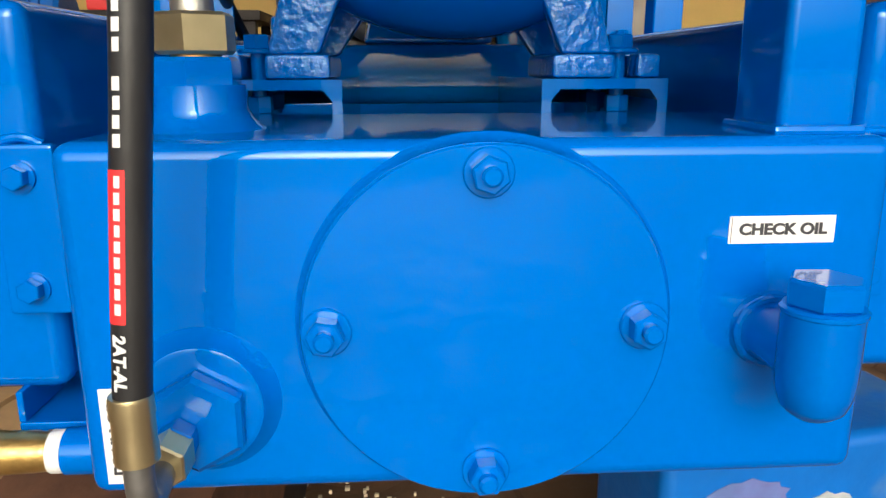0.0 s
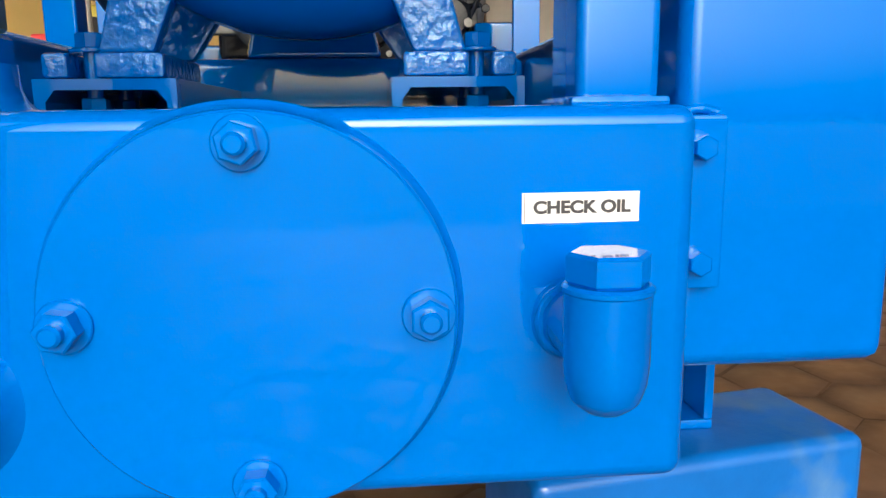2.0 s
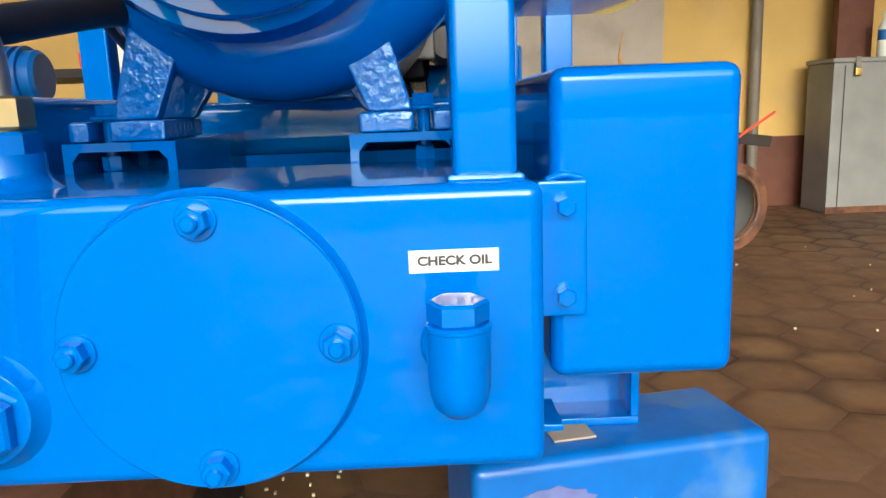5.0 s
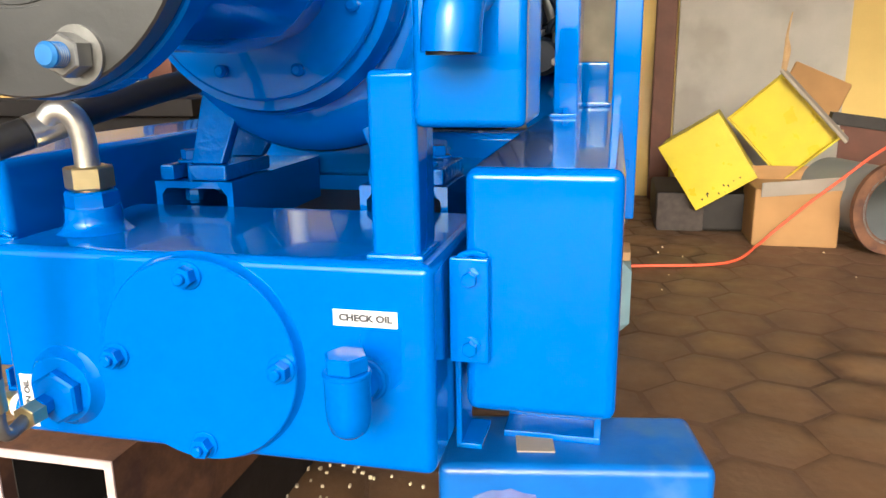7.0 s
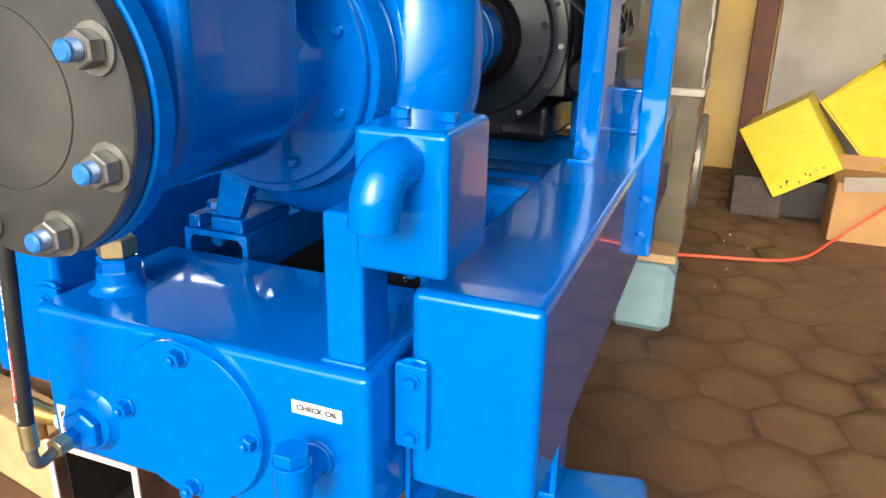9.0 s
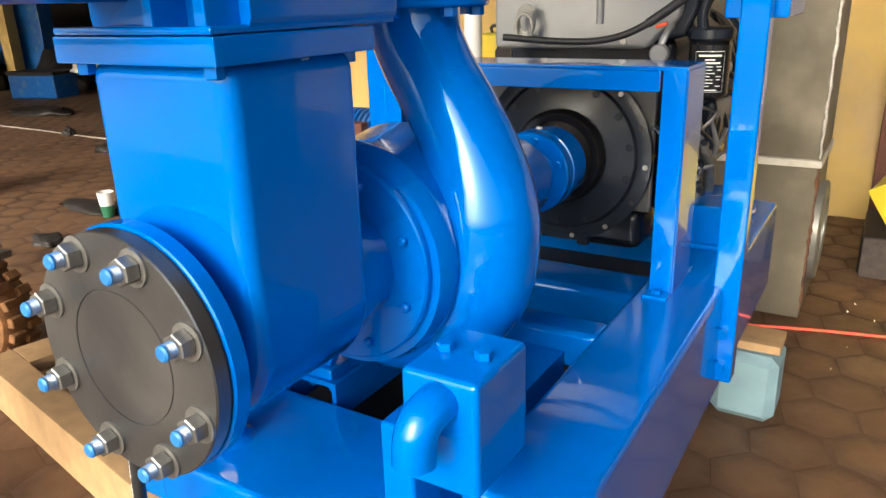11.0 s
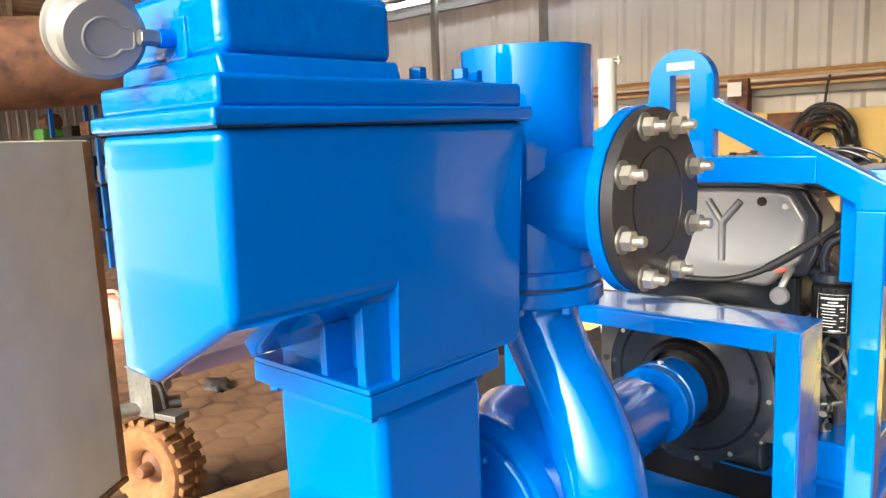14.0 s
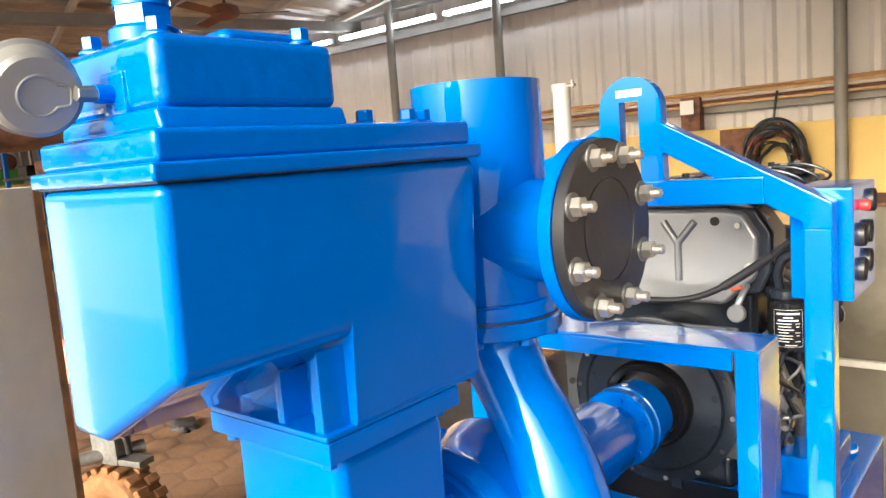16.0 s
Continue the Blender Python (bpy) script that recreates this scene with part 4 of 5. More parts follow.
for p in ([(0.005, 1.149, 1.44), (0.04, 1.148, 1.385)], [(0.085, 1.149, 1.44), (0.04, 1.148, 1.385)], [(0.04, 1.148, 1.39), (0.04, 1.149, 1.29)]):
    part("rib", tube(p, 0.009, 12, 1), ENGINE_LIGHT, cov)
part("cover_hole", rod(0.011, 0.004, 18), DARK, cov, m=at(0.135, 1.1495, 1.44) @ TO_FRONT)
for x, z in ((-0.1, 1.25), (-0.1, 1.45), (0.19, 1.43), (0.1, 1.25), (0.21, 1.33)):
    part("cover_bolt", hexa(0.014, 0.008), ZINC, cov, m=at(x, 1.15, z) @ TO_FRONT)
part("cover_shoulder", prism([(0.15, 1.24), (0.235, 1.26), (0.26, 1.32), (0.262, 1.41), (0.225, 1.468), (0.16, 1.475)], 0.12, 0.012, 3), ENGINE, eng, m=at(0, 1.17, 0))
part("cylinder_head", box((-0.25, 1.2, 1.45), (0.2, 2.0, 1.50), 0.015, 2), ENGINE, eng)
for k in range(5):
    hd = part("rocker_cover", box((-0.18, 1.22 + 0.16 * k, 1.50), (0.17, 1.35 + 0.16 * k, 1.53), 0.014, 3), ENGINE, eng)
    for x in (-0.05, 0.05, 0.13):
        part("head_bolt", hexa(0.018, 0.016), ZINC if x > 0.1 else ENGINE, hd, m=at(x, 1.285 + 0.16 * k, 1.53))
    part("injector_pipe", tube([(0.19, 1.28 + 0.16 * k, 1.47), (0.23, 1.27 + 0.16 * k, 1.50), (0.16, 1.26 + 0.16 * k, 1.535), (0.06, 1.27 + 0.16 * k, 1.535)], 0.005, 8, 5), ENGINE, eng)
random.seed(21)
for k in range(34):
    x, y = random.uniform(-0.16, 0.21), random.uniform(1.195, 1.30)
    kind = k % 4
    if kind == 0:
        part("injector_clamp", box((-0.014, -0.012, 0), (0.014, 0.012, random.uniform(0.02, 0.045)), 0.003), ENGINE, eng, m=at(x, y, 1.497) @ pose(0, 0, 0, 0, 0, random.uniform(0, 90)))
    elif kind == 1:
        part("head_nut", hexa(random.uniform(0.012, 0.02), random.uniform(0.015, 0.03)), (ZINC, STEEL, ENGINE)[k % 3], eng, m=at(x, y, 1.499))
    elif kind == 2:
        part("leak_off_pipe", tube([(x, y, 1.50), (x + 0.02, y - 0.012, 1.535), (x + 0.05, y - 0.005, 1.54), (x + 0.07, y + 0.01, 1.505)], random.uniform(0.003, 0.005), 8, 4), ENGINE if k % 8 else STEEL, eng)
    else:
        part("injector_body", rod(random.uniform(0.007, 0.012), random.uniform(0.03, 0.06), 14, 0.002), (ENGINE, STEEL)[k % 2], eng, m=at(x, y, 1.498) @ pose(0, 0, 0, random.uniform(-25, 25), random.uniform(-20, 20), 0))
part("rail_pipe", tube([(-0.1, 1.19, 1.49), (0.05, 1.183, 1.494), (0.13, 1.182, 1.486), (0.2, 1.19, 1.47), (0.245, 1.2, 1.44)], 0.0065, 10, 5), STEEL, eng, "thin steel pipe over the cover")
for k in range(4):
    part("braided_hose", tube([(-0.135 + 0.022 * math.cos(math.radians(40 * i)), 1.105 + 0.004 * k, 1.285 + 0.006 * k + 0.032 * math.sin(math.radians(40 * i))) for i in range(10)], 0.005, 8, 3), ALLOY, eng, "bright braided hose loop")
for k in range(9):
    x, z = 0.235 + 0.012 * (k % 4), 1.10 - 0.028 * k
    part("pipe_clip", tube([(x, 1.165, z), (x + random.uniform(-0.02, 0.04), 1.16, z + random.uniform(0.0, 0.05)), (x + random.uniform(0.0, 0.06), 1.18, z + random.uniform(0.03, 0.09)), (0.25, 1.23, z + 0.08)], random.uniform(0.004, 0.008), 10, 2), (STEEL, ENGINE, ENGINE)[k % 3], eng)
    part("clip_bolt", hexa(random.uniform(0.012, 0.018), 0.012), (STEEL, ENGINE)[k % 2], eng, m=at(x + 0.03, 1.152, z + 0.012) @ TO_FRONT)
part("filter_elbow", tube([(0.27, 1.185, 1.275), (0.268, 1.18, 1.31), (0.28, 1.178, 1.345), (0.305, 1.18, 1.36)], 0.013, 14, 5), ENGINE, eng)
part("return_hose", tube([(0.0, 1.2, 1.52), (0.1, 1.17, 1.525), (0.18, 1.17, 1.505), (0.25, 1.2, 1.475), (0.31, 1.24, 1.455)], 0.009, 12, 5), BLACK, eng)
part("hose_union", tube([(0.30, 1.25, 1.475), (0.345, 1.28, 1.455)], 0.013, 10, 1), ZINC, eng)
filt = part("oil_filter", rod(0.046, 0.125, 40, 0.008), material("glossy_black_can", (0.012, 0.012, 0.013), 0.2), eng, "black spin-on oil filter with white print", at(0.285, 1.2, 1.125))
part("filter_seat", rod(0.052, 0.03, 32, 0.006), ENGINE, filt, m=at(0.285, 1.2, 1.25))
VIEW = math.atan2(-0.65 - 1.2, 0.75 - 0.285)
def filter_print(z, h, a, w):
    """A printed stroke on the can: middle height, stroke height, offset along the skin and length."""
    bm = bmesh.new()
    n, r0 = 8, 0.0464
    pts = [VIEW + (a + w * (i / n - 0.5)) / r0 for i in range(n + 1)]
    lo = [bm.verts.new((0.285 + r0 * math.cos(q), 1.2 + r0 * math.sin(q), z - h / 2)) for q in pts]
    hi = [bm.verts.new((0.285 + r0 * math.cos(q), 1.2 + r0 * math.sin(q), z + h / 2)) for q in pts]
    for i in range(n):
        bm.faces.new((lo[i], lo[i + 1], hi[i + 1], hi[i]))
    part("print_line", bm, WHITE, filt, "white printed line")


for z, h, a, w in ((1.2285, 0.0008, 0, 0.066), (1.2195, 0.0042, 0, 0.052), (1.2105, 0.0026, 0, 0.022), (1.2035, 0.0034, 0, 0.046), (1.140, 0.0008, 0, 0.066), (1.144, 0.0022, 0.006, 0.026)):
    filter_print(z, h, a, w)
for k in range(7):
    filter_print(1.1955 - 0.0071 * k, 0.0017, -0.010 + 0.002 * (k % 3), (0.034, 0.028, 0.036, 0.022, 0.034, 0.030, 0.024)[k])
    if k % 3 != 2:
        filter_print(1.1955 - 0.0071 * k, 0.0017, 0.021, (0.012, 0.008, 0.014)[k % 3])
for a in (-0.033, 0.033):
    filter_print(1.1845, 0.088, a, 0.0007)
part("knob", rod(0.021, 0.018, 28, 0.003), ENGINE_LIGHT, eng, m=at(0.2, 1.1, 1.228) @ TO_FRONT)
part("knob_stem", tube([(0.2, 1.1, 1.245), (0.208, 1.11, 1.27), (0.21, 1.14, 1.285)], 0.008, 10, 3), ENGINE_LIGHT, eng)
part("orange_tie", tube([(0.19, 1.09, 1.285), (0.215, 1.085, 1.292)], 0.004, 8, 1), RED_WIRE, eng, "orange cable tie")
random.seed(4)
for k in range(22):
    y, z = random.uniform(1.15, 1.75), random.uniform(0.86, 1.12)
    part("fuel_pipe", tube([(0.2, y, z), (0.27 + random.uniform(-0.03, 0.04), y + random.uniform(-0.08, 0.08), z + 0.05), (0.27, y + random.uniform(-0.15, 0.15), z + 0.13), (0.21, y + random.uniform(-0.15, 0.15), z + 0.2)], random.uniform(0.004, 0.011), 10, 4), (ENGINE_LIGHT, ENGINE, STEEL, ENGINE)[k % 4], eng)
for k in range(8):
    y, z = random.uniform(1.18, 1.7), random.uniform(0.9, 1.15)
    part("union", hexa(random.uniform(0.018, 0.032), 0.03), (ZINC, STEEL, BRASS, ENGINE)[k % 4], eng, m=at(0.215, y, z) @ ALONG_X)
part("fuel_pump", box((0.19, 1.35, 0.95), (0.28, 1.7, 1.1), 0.02, 3), ENGINE, eng)
part("breather_hose", tube([(0.24, 1.22, 1.12), (0.275, 1.2, 1.04), (0.30, 1.23, 0.95), (0.29, 1.27, 0.86)], 0.014, 14, 5), STEEL, eng, "grey rubber breather hose")
part("breather_hose", tube([(0.22, 1.18, 1.10), (0.25, 1.17, 1.0), (0.28, 1.19, 0.9), (0.29, 1.2, 0.82)], 0.012, 14, 5), STEEL, eng, "grey rubber breather hose")
part("starter", rod(0.045, 0.2, 28, 0.01), ENGINE, eng, m=at(0.23, 1.15, 0.9) @ ALONG_Y)
part("pulley_guard", lathe([(0.16, 0), (0.2, 0), (0.2, 0.06), (0.16, 0.06)], 40), BLACK, eng, "black round fan ring", at(0.0, 2.06, 1.12) @ ALONG_Y)
part("fan_hub", rod(0.06, 0.1, 28, 0.01), ENGINE, eng, m=at(0.0, 2.05, 1.12) @ ALONG_Y)
part("engine_foot", box((0.18, 1.28, 0.72), (0.32, 1.40, 0.86), 0.012), BLUE, eng, "blue engine mounting foot")
part("engine_foot", box((-0.32, 1.28, 0.72), (-0.18, 1.40, 0.86), 0.012), BLUE, eng, "blue engine mounting foot")
cable = thing("battery_cable", "black flexible cable with ribbed sleeve across the engine cover", "cable")
part("cable_run", tube([(-0.14, 1.0, 1.268), (-0.02, 1.05, 1.256), (0.08, 1.07, 1.258), (0.16, 1.08, 1.285), (0.26, 1.08, 1.35), (0.33, 1.06, 1.405), (0.38, 1.0, 1.43)], 0.008, 14, 6), BLACK, cable)
part("sleeve", tube([(0.175, 1.079, 1.293), (0.23, 1.08, 1.33), (0.29, 1.072, 1.374)], 0.0105, 14, 6), BLACK, cable, "ribbed sleeve")
batt = thing("battery_box", "blue painted steel box bolted on the side rail", "box", (0.33, 1.12, 0.787))
part("case", box((-0.055, 0, 0), (0.06, 0.22, 0.10), 0.008), BLUE, batt)
part("flange", box((-0.065, -0.02, 0), (0.065, 0.24, 0.01), 0.003), BLUE, batt)
part("filler_cap", rod(0.035, 0.03, 28, 0.006), BLUE, batt, m=at(0.02, 0.32, 0.0))
part("cap_band", lathe([(0.036, 0.01), (0.0365, 0.01), (0.0365, 0.018), (0.036, 0.018)], 28), WHITE, batt, "white printed band", m=at(0.02, 0.32, 0.0))

# ---- things on the floor ----
trestle = thing("trestle_channel", "worn blue and grey steel channel trestle under the skid", "trestle", (0.551, 0.253, 0), turn=10)
part("web", box((-0.352, 0.0, 0.10), (0.0, 0.150, 0.388), 0.014, 3), BLUE_WORN, trestle)
PINK_WORN = material("pink_primer_patch", (0.10, 0.12, 0.30), 0.5, 0, 30, 0.2, 0.2, 60, second=(0.10, 0.16, 0.36), second_scale=18, second_at=0.56)
GREY_WORN = material("grey_scuffed_patch", (0.38, 0.41, 0.42), 0.5, 0, 30, 0.2, 0.2, 60, second=(0.08, 0.20, 0.42), second_scale=22, second_at=0.58)
random.seed(8)
for name, cx, cz, rx, rz, mat in (("primer_patch", -0.265, 0.335, 0.05, 0.022, PINK_WORN), ("primer_patch", -0.07, 0.24, 0.045, 0.02, PINK_WORN), ("scuffed_patch", -0.165, 0.30, 0.04, 0.03, GREY_WORN)):
    outline = []
    for k in range(26):
        q, f = 2 * math.pi * k / 26, random.uniform(0.86, 1.06)
        outline.append((cx + rx * f * math.cos(q), cz + rz * f * math.sin(q)))
    part(name, prism(outline, 0.0006), mat, trestle, "worn patch of bare primer", at(0, -0.0009, 0), smooth=False)
# a pale smudge on the trestle top, drawn as a thin added plate
part("packing", box((-0.250, 0.035, 0.3885), (-0.200, 0.095, 0.3915), 0.001), CARD_GREY, trestle, "pale grey smudge made as a thin plate")
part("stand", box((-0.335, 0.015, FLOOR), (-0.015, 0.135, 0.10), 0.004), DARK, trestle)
tb = thing("trestle_tube", "square hollow steel section trestle with rusty brown sides", "trestle")


def hollow(x0, x1, z0, z1, y0, y1, t):
    """A square tube along y as one closed mesh."""
    bm = bmesh.new()
    rings = []
    for y in (y0, y1):
        for d in (0.0, t):
            rings.append([bm.verts.new(p) for p in ((x0 + d, y, z0 + d), (x1 - d, y, z0 + d), (x1 - d, y, z1 - d), (x0 + d, y, z1 - d))])
    for a_, b_ in ((0, 1), (1, 3), (3, 2), (2, 0)):
        for k in range(4):
            j = (k + 1) % 4
            bm.faces.new((rings[a_][k], rings[a_][j], rings[b_][j], rings[b_][k]))
    bmesh.ops.recalc_face_normals(bm, faces=bm.faces[:])
    return bm


part("section", hollow(-0.39, -0.20, 0.2, 0.40, 0.1, 1.3, 0.012), RUST, tb, smooth=False)
part("cut_edge", hollow(-0.39, -0.20, 0.2, 0.40, 0.097, 0.0995, 0.012), EDGE, tb, "pale sawn edge", smooth=False)
# thin extra skin, colouring the tube darker inside than outside
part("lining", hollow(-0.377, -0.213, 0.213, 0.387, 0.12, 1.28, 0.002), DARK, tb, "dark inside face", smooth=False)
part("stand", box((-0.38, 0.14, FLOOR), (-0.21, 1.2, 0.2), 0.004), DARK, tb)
chips = bmesh.new()
random.seed(21)
for k in range(260):
    x, y = random.gauss(-0.30, 0.16), random.gauss(0.75, 0.16)
    z = FLOOR + 0.003
    box((x, y, z - 0.003), (x + random.uniform(0.003, 0.008), y + random.uniform(0.003, 0.008), z + random.uniform(0.001, 0.004)), 0, 1, chips)
for k in range(70):
    x, y = random.uniform(-2.6, 2.2), random.uniform(0.0, 3.0)
    box((x, y, FLOOR - 0.003), (x + random.uniform(0.003, 0.008), y + random.uniform(0.003, 0.008), FLOOR + random.uniform(0.002, 0.006)), 0, 1, chips)
solid("floor_litter", chips, GRAIN, "pale chips and crumbs scattered on the pavers", "litter", kind="stuff", smooth=False)
random.seed(31)
crumbs = bmesh.new()
for k in range(60):
    x, y, r = random.uniform(0.06, 0.25), random.uniform(0.28, 0.62), random.uniform(0.0015, 0.004)
    merge(crumbs, box((-r, -r * 0.7, 0), (r, r * 0.7, r)), at(x, y, 0.610) @ pose(0, 0, 0, 0, 0, random.uniform(0, 180)))
solid("belly_litter", crumbs, GRAIN, "pale crumbs lying on the dark belly plate", "litter", kind="stuff", smooth=False)

pad = solid("prop_block", box((0.28, 1.655, FLOOR), (0.475, 1.86, 0.27), 0.028, 1), PALE_BLUE, "pale blue painted prop block on the floor", "block", smooth=False)
solid("timber_packing", box((0.30, 1.70, 0.271), (0.47, 1.84, 0.30), 0.004), TIMBER, "thin timber packing on the prop block", "packing")
ct = thing("steel_box_tank", "fabricated bare sheet-steel box tank with welded seams and round flange", "tank", (0.0, 2.54, 0))
part("lower_body", box((-0.05, 0, FLOOR + 0.02), (0.447, 0.5, 0.70), 0.004), RAW_DARK, ct)
part("upper_body", box((-0.05, 0.01, 0.72), (0.45, 0.5, 1.33), 0.004), RAW_DARK, ct)
part("sealant_band", box((-0.06, -0.012, 0.695), (0.46, 0.51, 0.725), 0.006), PRIMER, ct, "cream sealant band")
random.seed(13)
for z0, z1, mat in ((0.73, 1.33, WELD), (0.10, 0.69, RUST)):
    n = 26
    part("weld_seam", tube([(0.447 + random.uniform(-0.002, 0.003), 0.006 + random.uniform(-0.003, 0.002), z0 + (z1 - z0) * k / n) for k in range(n + 1)], [random.uniform(0.004, 0.009) for k in range(n + 1)], 8, 2), mat, ct, "lumpy weld seam")
part("lid_plate", box((-0.055, 0.0, 1.33), (0.455, 0.505, 1.345), 0.003), RUST, ct, "rusty lid plate")
part("flange_ring", lathe([(0.15, 0), (0.15, 0.03), (0.16, 0.034), (0.18, 0.03), (0.205, 0.03), (0.212, 0.024), (0.212, 0.0)], 56), ALLOY, ct, m=at(0.447, 0.25, 0.38) @ ALONG_X)
part("flange_bore", rod(0.15, 0.01, 40), DARK, ct, m=at(0.446, 0.25, 0.38) @ ALONG_X)
y1 = thing("yellow_box", "glossy yellow painted closed steel box lying tilted on scrap", "box", (0, 0, 0), "yellow boxes")
M1 = at(0.876, 3.35, 0.405) @ pose(0, 0, 0, 0, 57, -8)
part("shell", box((-0.180, -0.19, -0.158), (0.180, 0.2, 0.158), 0.006), YELLOW, y1, m=M1, smooth=False)
part("front_panel", box((-0.184, -0.2, -0.162), (0.184, -0.19, 0.162), 0.004), YELLOW, y1, m=M1, smooth=False)
random.seed(8)
for k in range(9):
    u, v = random.uniform(0.13, 0.17), random.uniform(-0.14, 0.10)
    part("chip", box((u, -0.2015, v), (u + random.uniform(0.005, 0.02), -0.1995, v + random.uniform(0.003, 0.009))), DARK, y1, "dark chip in the paint", M1)
y2 = thing("yellow_box", "open yellow painted steel tray with torn grey packing on its edge", "box", (0, 0, 0), "yellow boxes")
M2 = at(1.258, 3.5, 0.558) @ pose(0, 0, 0, 0, 47, -16) @ Matrix.Diagonal((1.12, 1.0, 1.04, 1.0))
part("shell", box((-0.18, -0.15, -0.15), (0.18, 0.2, 0.15), 0.006), YELLOW, y2, m=M2, smooth=False)
part("rim", box((0.18, -0.215, -0.16), (0.187, 0.2, 0.165), 0.002), YELLOW, y2, m=M2, smooth=False)
part("rim", box((-0.187, -0.16, -0.16), (-0.18, 0.2, 0.16), 0.002), YELLOW, y2, m=M2, smooth=False)
part("rim", box((-0.18, -0.165, -0.157), (0.18, 0.2, -0.15), 0.002), YELLOW, y2, m=M2, smooth=False)
part("rim", box((-0.18, -0.2, 0.15), (0.18, 0.2, 0.157), 0.002), YELLOW, y2, m=M2, smooth=False)
part("torn_packing", box((-0.2, -0.22, 0.158), (0.215, -0.05, 0.176), 0.006), CARD_GREY, y2, "torn grey packing strip", M2)
part("packing_string", tube([(-0.19, -0.18, 0.17), (-0.25, -0.17, 0.24), (-0.30, -0.16, 0.28), (-0.36, -0.17, 0.36)], [0.012, 0.016, 0.006, 0.003], 8, 4), TIMBER, y2, "frayed packing string", M2)
solid("cardboard_sheet", box((-0.16, -0.012, -0.09), (0.16, 0.012, 0.13), 0.011, 2), CARD, "brown cardboard sheet stuck behind the yellow tray", "cardboard", m=at(1.44, 3.78, 0.70) @ pose(0, 0, 0, -12, 24, 0))
scrap = thing("dark_box", "dark oily iron box under the yellow boxes", "box")
part("case", box((0.62, 3.25, FLOOR), (1.1, 3.8, 0.24), 0.02), DARK, scrap)
part("face_plate", box((0.63, 3.235, FLOOR), (0.86, 3.25, 0.235), 0.006), RUST_DARK, scrap, "dark rusty face plate")
solid("iron_bar", box((-0.3, -0.03, -0.03), (0.3, 0.03, 0.03), 0.005), DARK, "dark iron bar lying on the scrap", "bar", m=at(1.75, 3.45, 0.56) @ pose(0, 0, 0, 0, 8, 0))
card = thing("cardboard_box", "brown cardboard box with a pale open flap on the floor", "box")
part("carton", box((1.05, 2.97, FLOOR), (1.42, 3.3, 0.31), 0.006), CARD, card, smooth=False)
part("flap", box((-0.17, -0.003, -0.04), (0.185, 0.003, 0.035), 0.002), CARD_GREY, card, "pale grey open flap", at(1.24, 2.955, 0.325) @ pose(0, 0, 0, 20, -5, 3), smooth=False)
part("inner_flap", box((-0.17, -0.003, 0.0), (0.17, 0.003, 0.08), 0.002), CARD, card, "", at(1.24, 3.28, 0.30) @ pose(0, 0, 0, -25, 0, 0), smooth=False)
bp = thing("pipe_spool", "short grey steel pipe with rusty brown flange on the floor", "pipe", (1.62, 2.88, FLOOR + 0.21), turn=20)
part("barrel", lathe([(0.155, 0), (0.165, 0), (0.165, 0.5), (0.155, 0.5)], 48), CABINET, bp, m=ALONG_Y.copy())
part("flange", lathe([(0.15, 0), (0.21, 0), (0.21, 0.025), (0.15, 0.025)], 48), RUST, bp, m=ALONG_Y.copy())
solid("extension_cable", tube([(0.1, 2.36, FLOOR + 0.006), (0.5, 2.48, FLOOR + 0.006), (0.89, 2.6, FLOOR + 0.006), (1.06, 2.86, FLOOR + 0.03), (1.125, 2.915, 0.115), (1.266, 2.90, 0.261), (1.373, 2.91, 0.354), (1.556, 2.95, 0.50), (1.95, 3.2, 0.68)], 0.0065, 8, 6), RED_WIRE, "thin orange-red electric cable lying on the floor", "cable")
cab = thing("metal_cabinet", "dusty grey steel cabinet against the yellow wall", "cabinet", (2.63, 3.86, FLOOR))
part("body", box((-0.02, 0, 0), (0.56, 0.3, 0.90), 0.006), CABINET, cab)
part("lid", box((-0.035, -0.015, 0.90), (0.575, 0.3, 0.925), 0.004), CABINET, cab)
part("base_rust", box((-0.021, -0.003, 0.0), (0.561, 0.0, 0.04)), RUST, cab, "rusty lower edge")
part("hasp", box((0.10, -0.02, 0.87), (0.13, -0.015, 0.93)), STEEL, cab)
part("padlock", box((0.095, -0.03, 0.82), (0.135, -0.012, 0.865), 0.006), BRASS, cab, "small padlock")
part("door_seam", box((0.045, -0.004, 0.04), (0.05, -0.001, 0.88)), DARK, cab)
GLASSY = material("clear_plastic", (0.75, 0.80, 0.82), 0.15, 0)
bot = thing("water_bottle", "clear plastic water bottle with blue label", "bottle", (2.955, 3.95, FLOOR + 0.925))
part("body", lathe([(0, 0), (0.035, 0), (0.037, 0.01), (0.037, 0.17), (0.014, 0.23), (0.014, 0.25), (0, 0.25)], 24), GLASSY, bot)
part("label", lathe([(0.0375, 0.1), (0.0378, 0.1), (0.0378, 0.16), (0.0375, 0.16)], 24), BLUE_WORN, bot, "blue wrap label")
part("cap", rod(0.016, 0.02, 16), WHITE, bot, m=at(0, 0, 0.25))
# trailer tank and things at the far left
tr = thing("trailer_tank", "bare grey sheet-steel tank body of a small trailer", "tank", (-1.2, 0.136, 0), turn=-55)
part("body", box((0.0, -0.9, 0.735), (0.66, 0.0, 1.654), 0.006), RAW, tr, "stained sheet-steel body")
part("rust_edge", box((-0.004, -0.02, 0.738), (0.026, 0.0035, 1.65), 0.002), RUST_ORANGE, tr, "rusty corner seam")
part("bottom_rim", box((-0.002, -0.02, 0.72), (0.66, 0.006, 0.735), 0.002), RUST_ORANGE, tr, "rusty bottom rim")
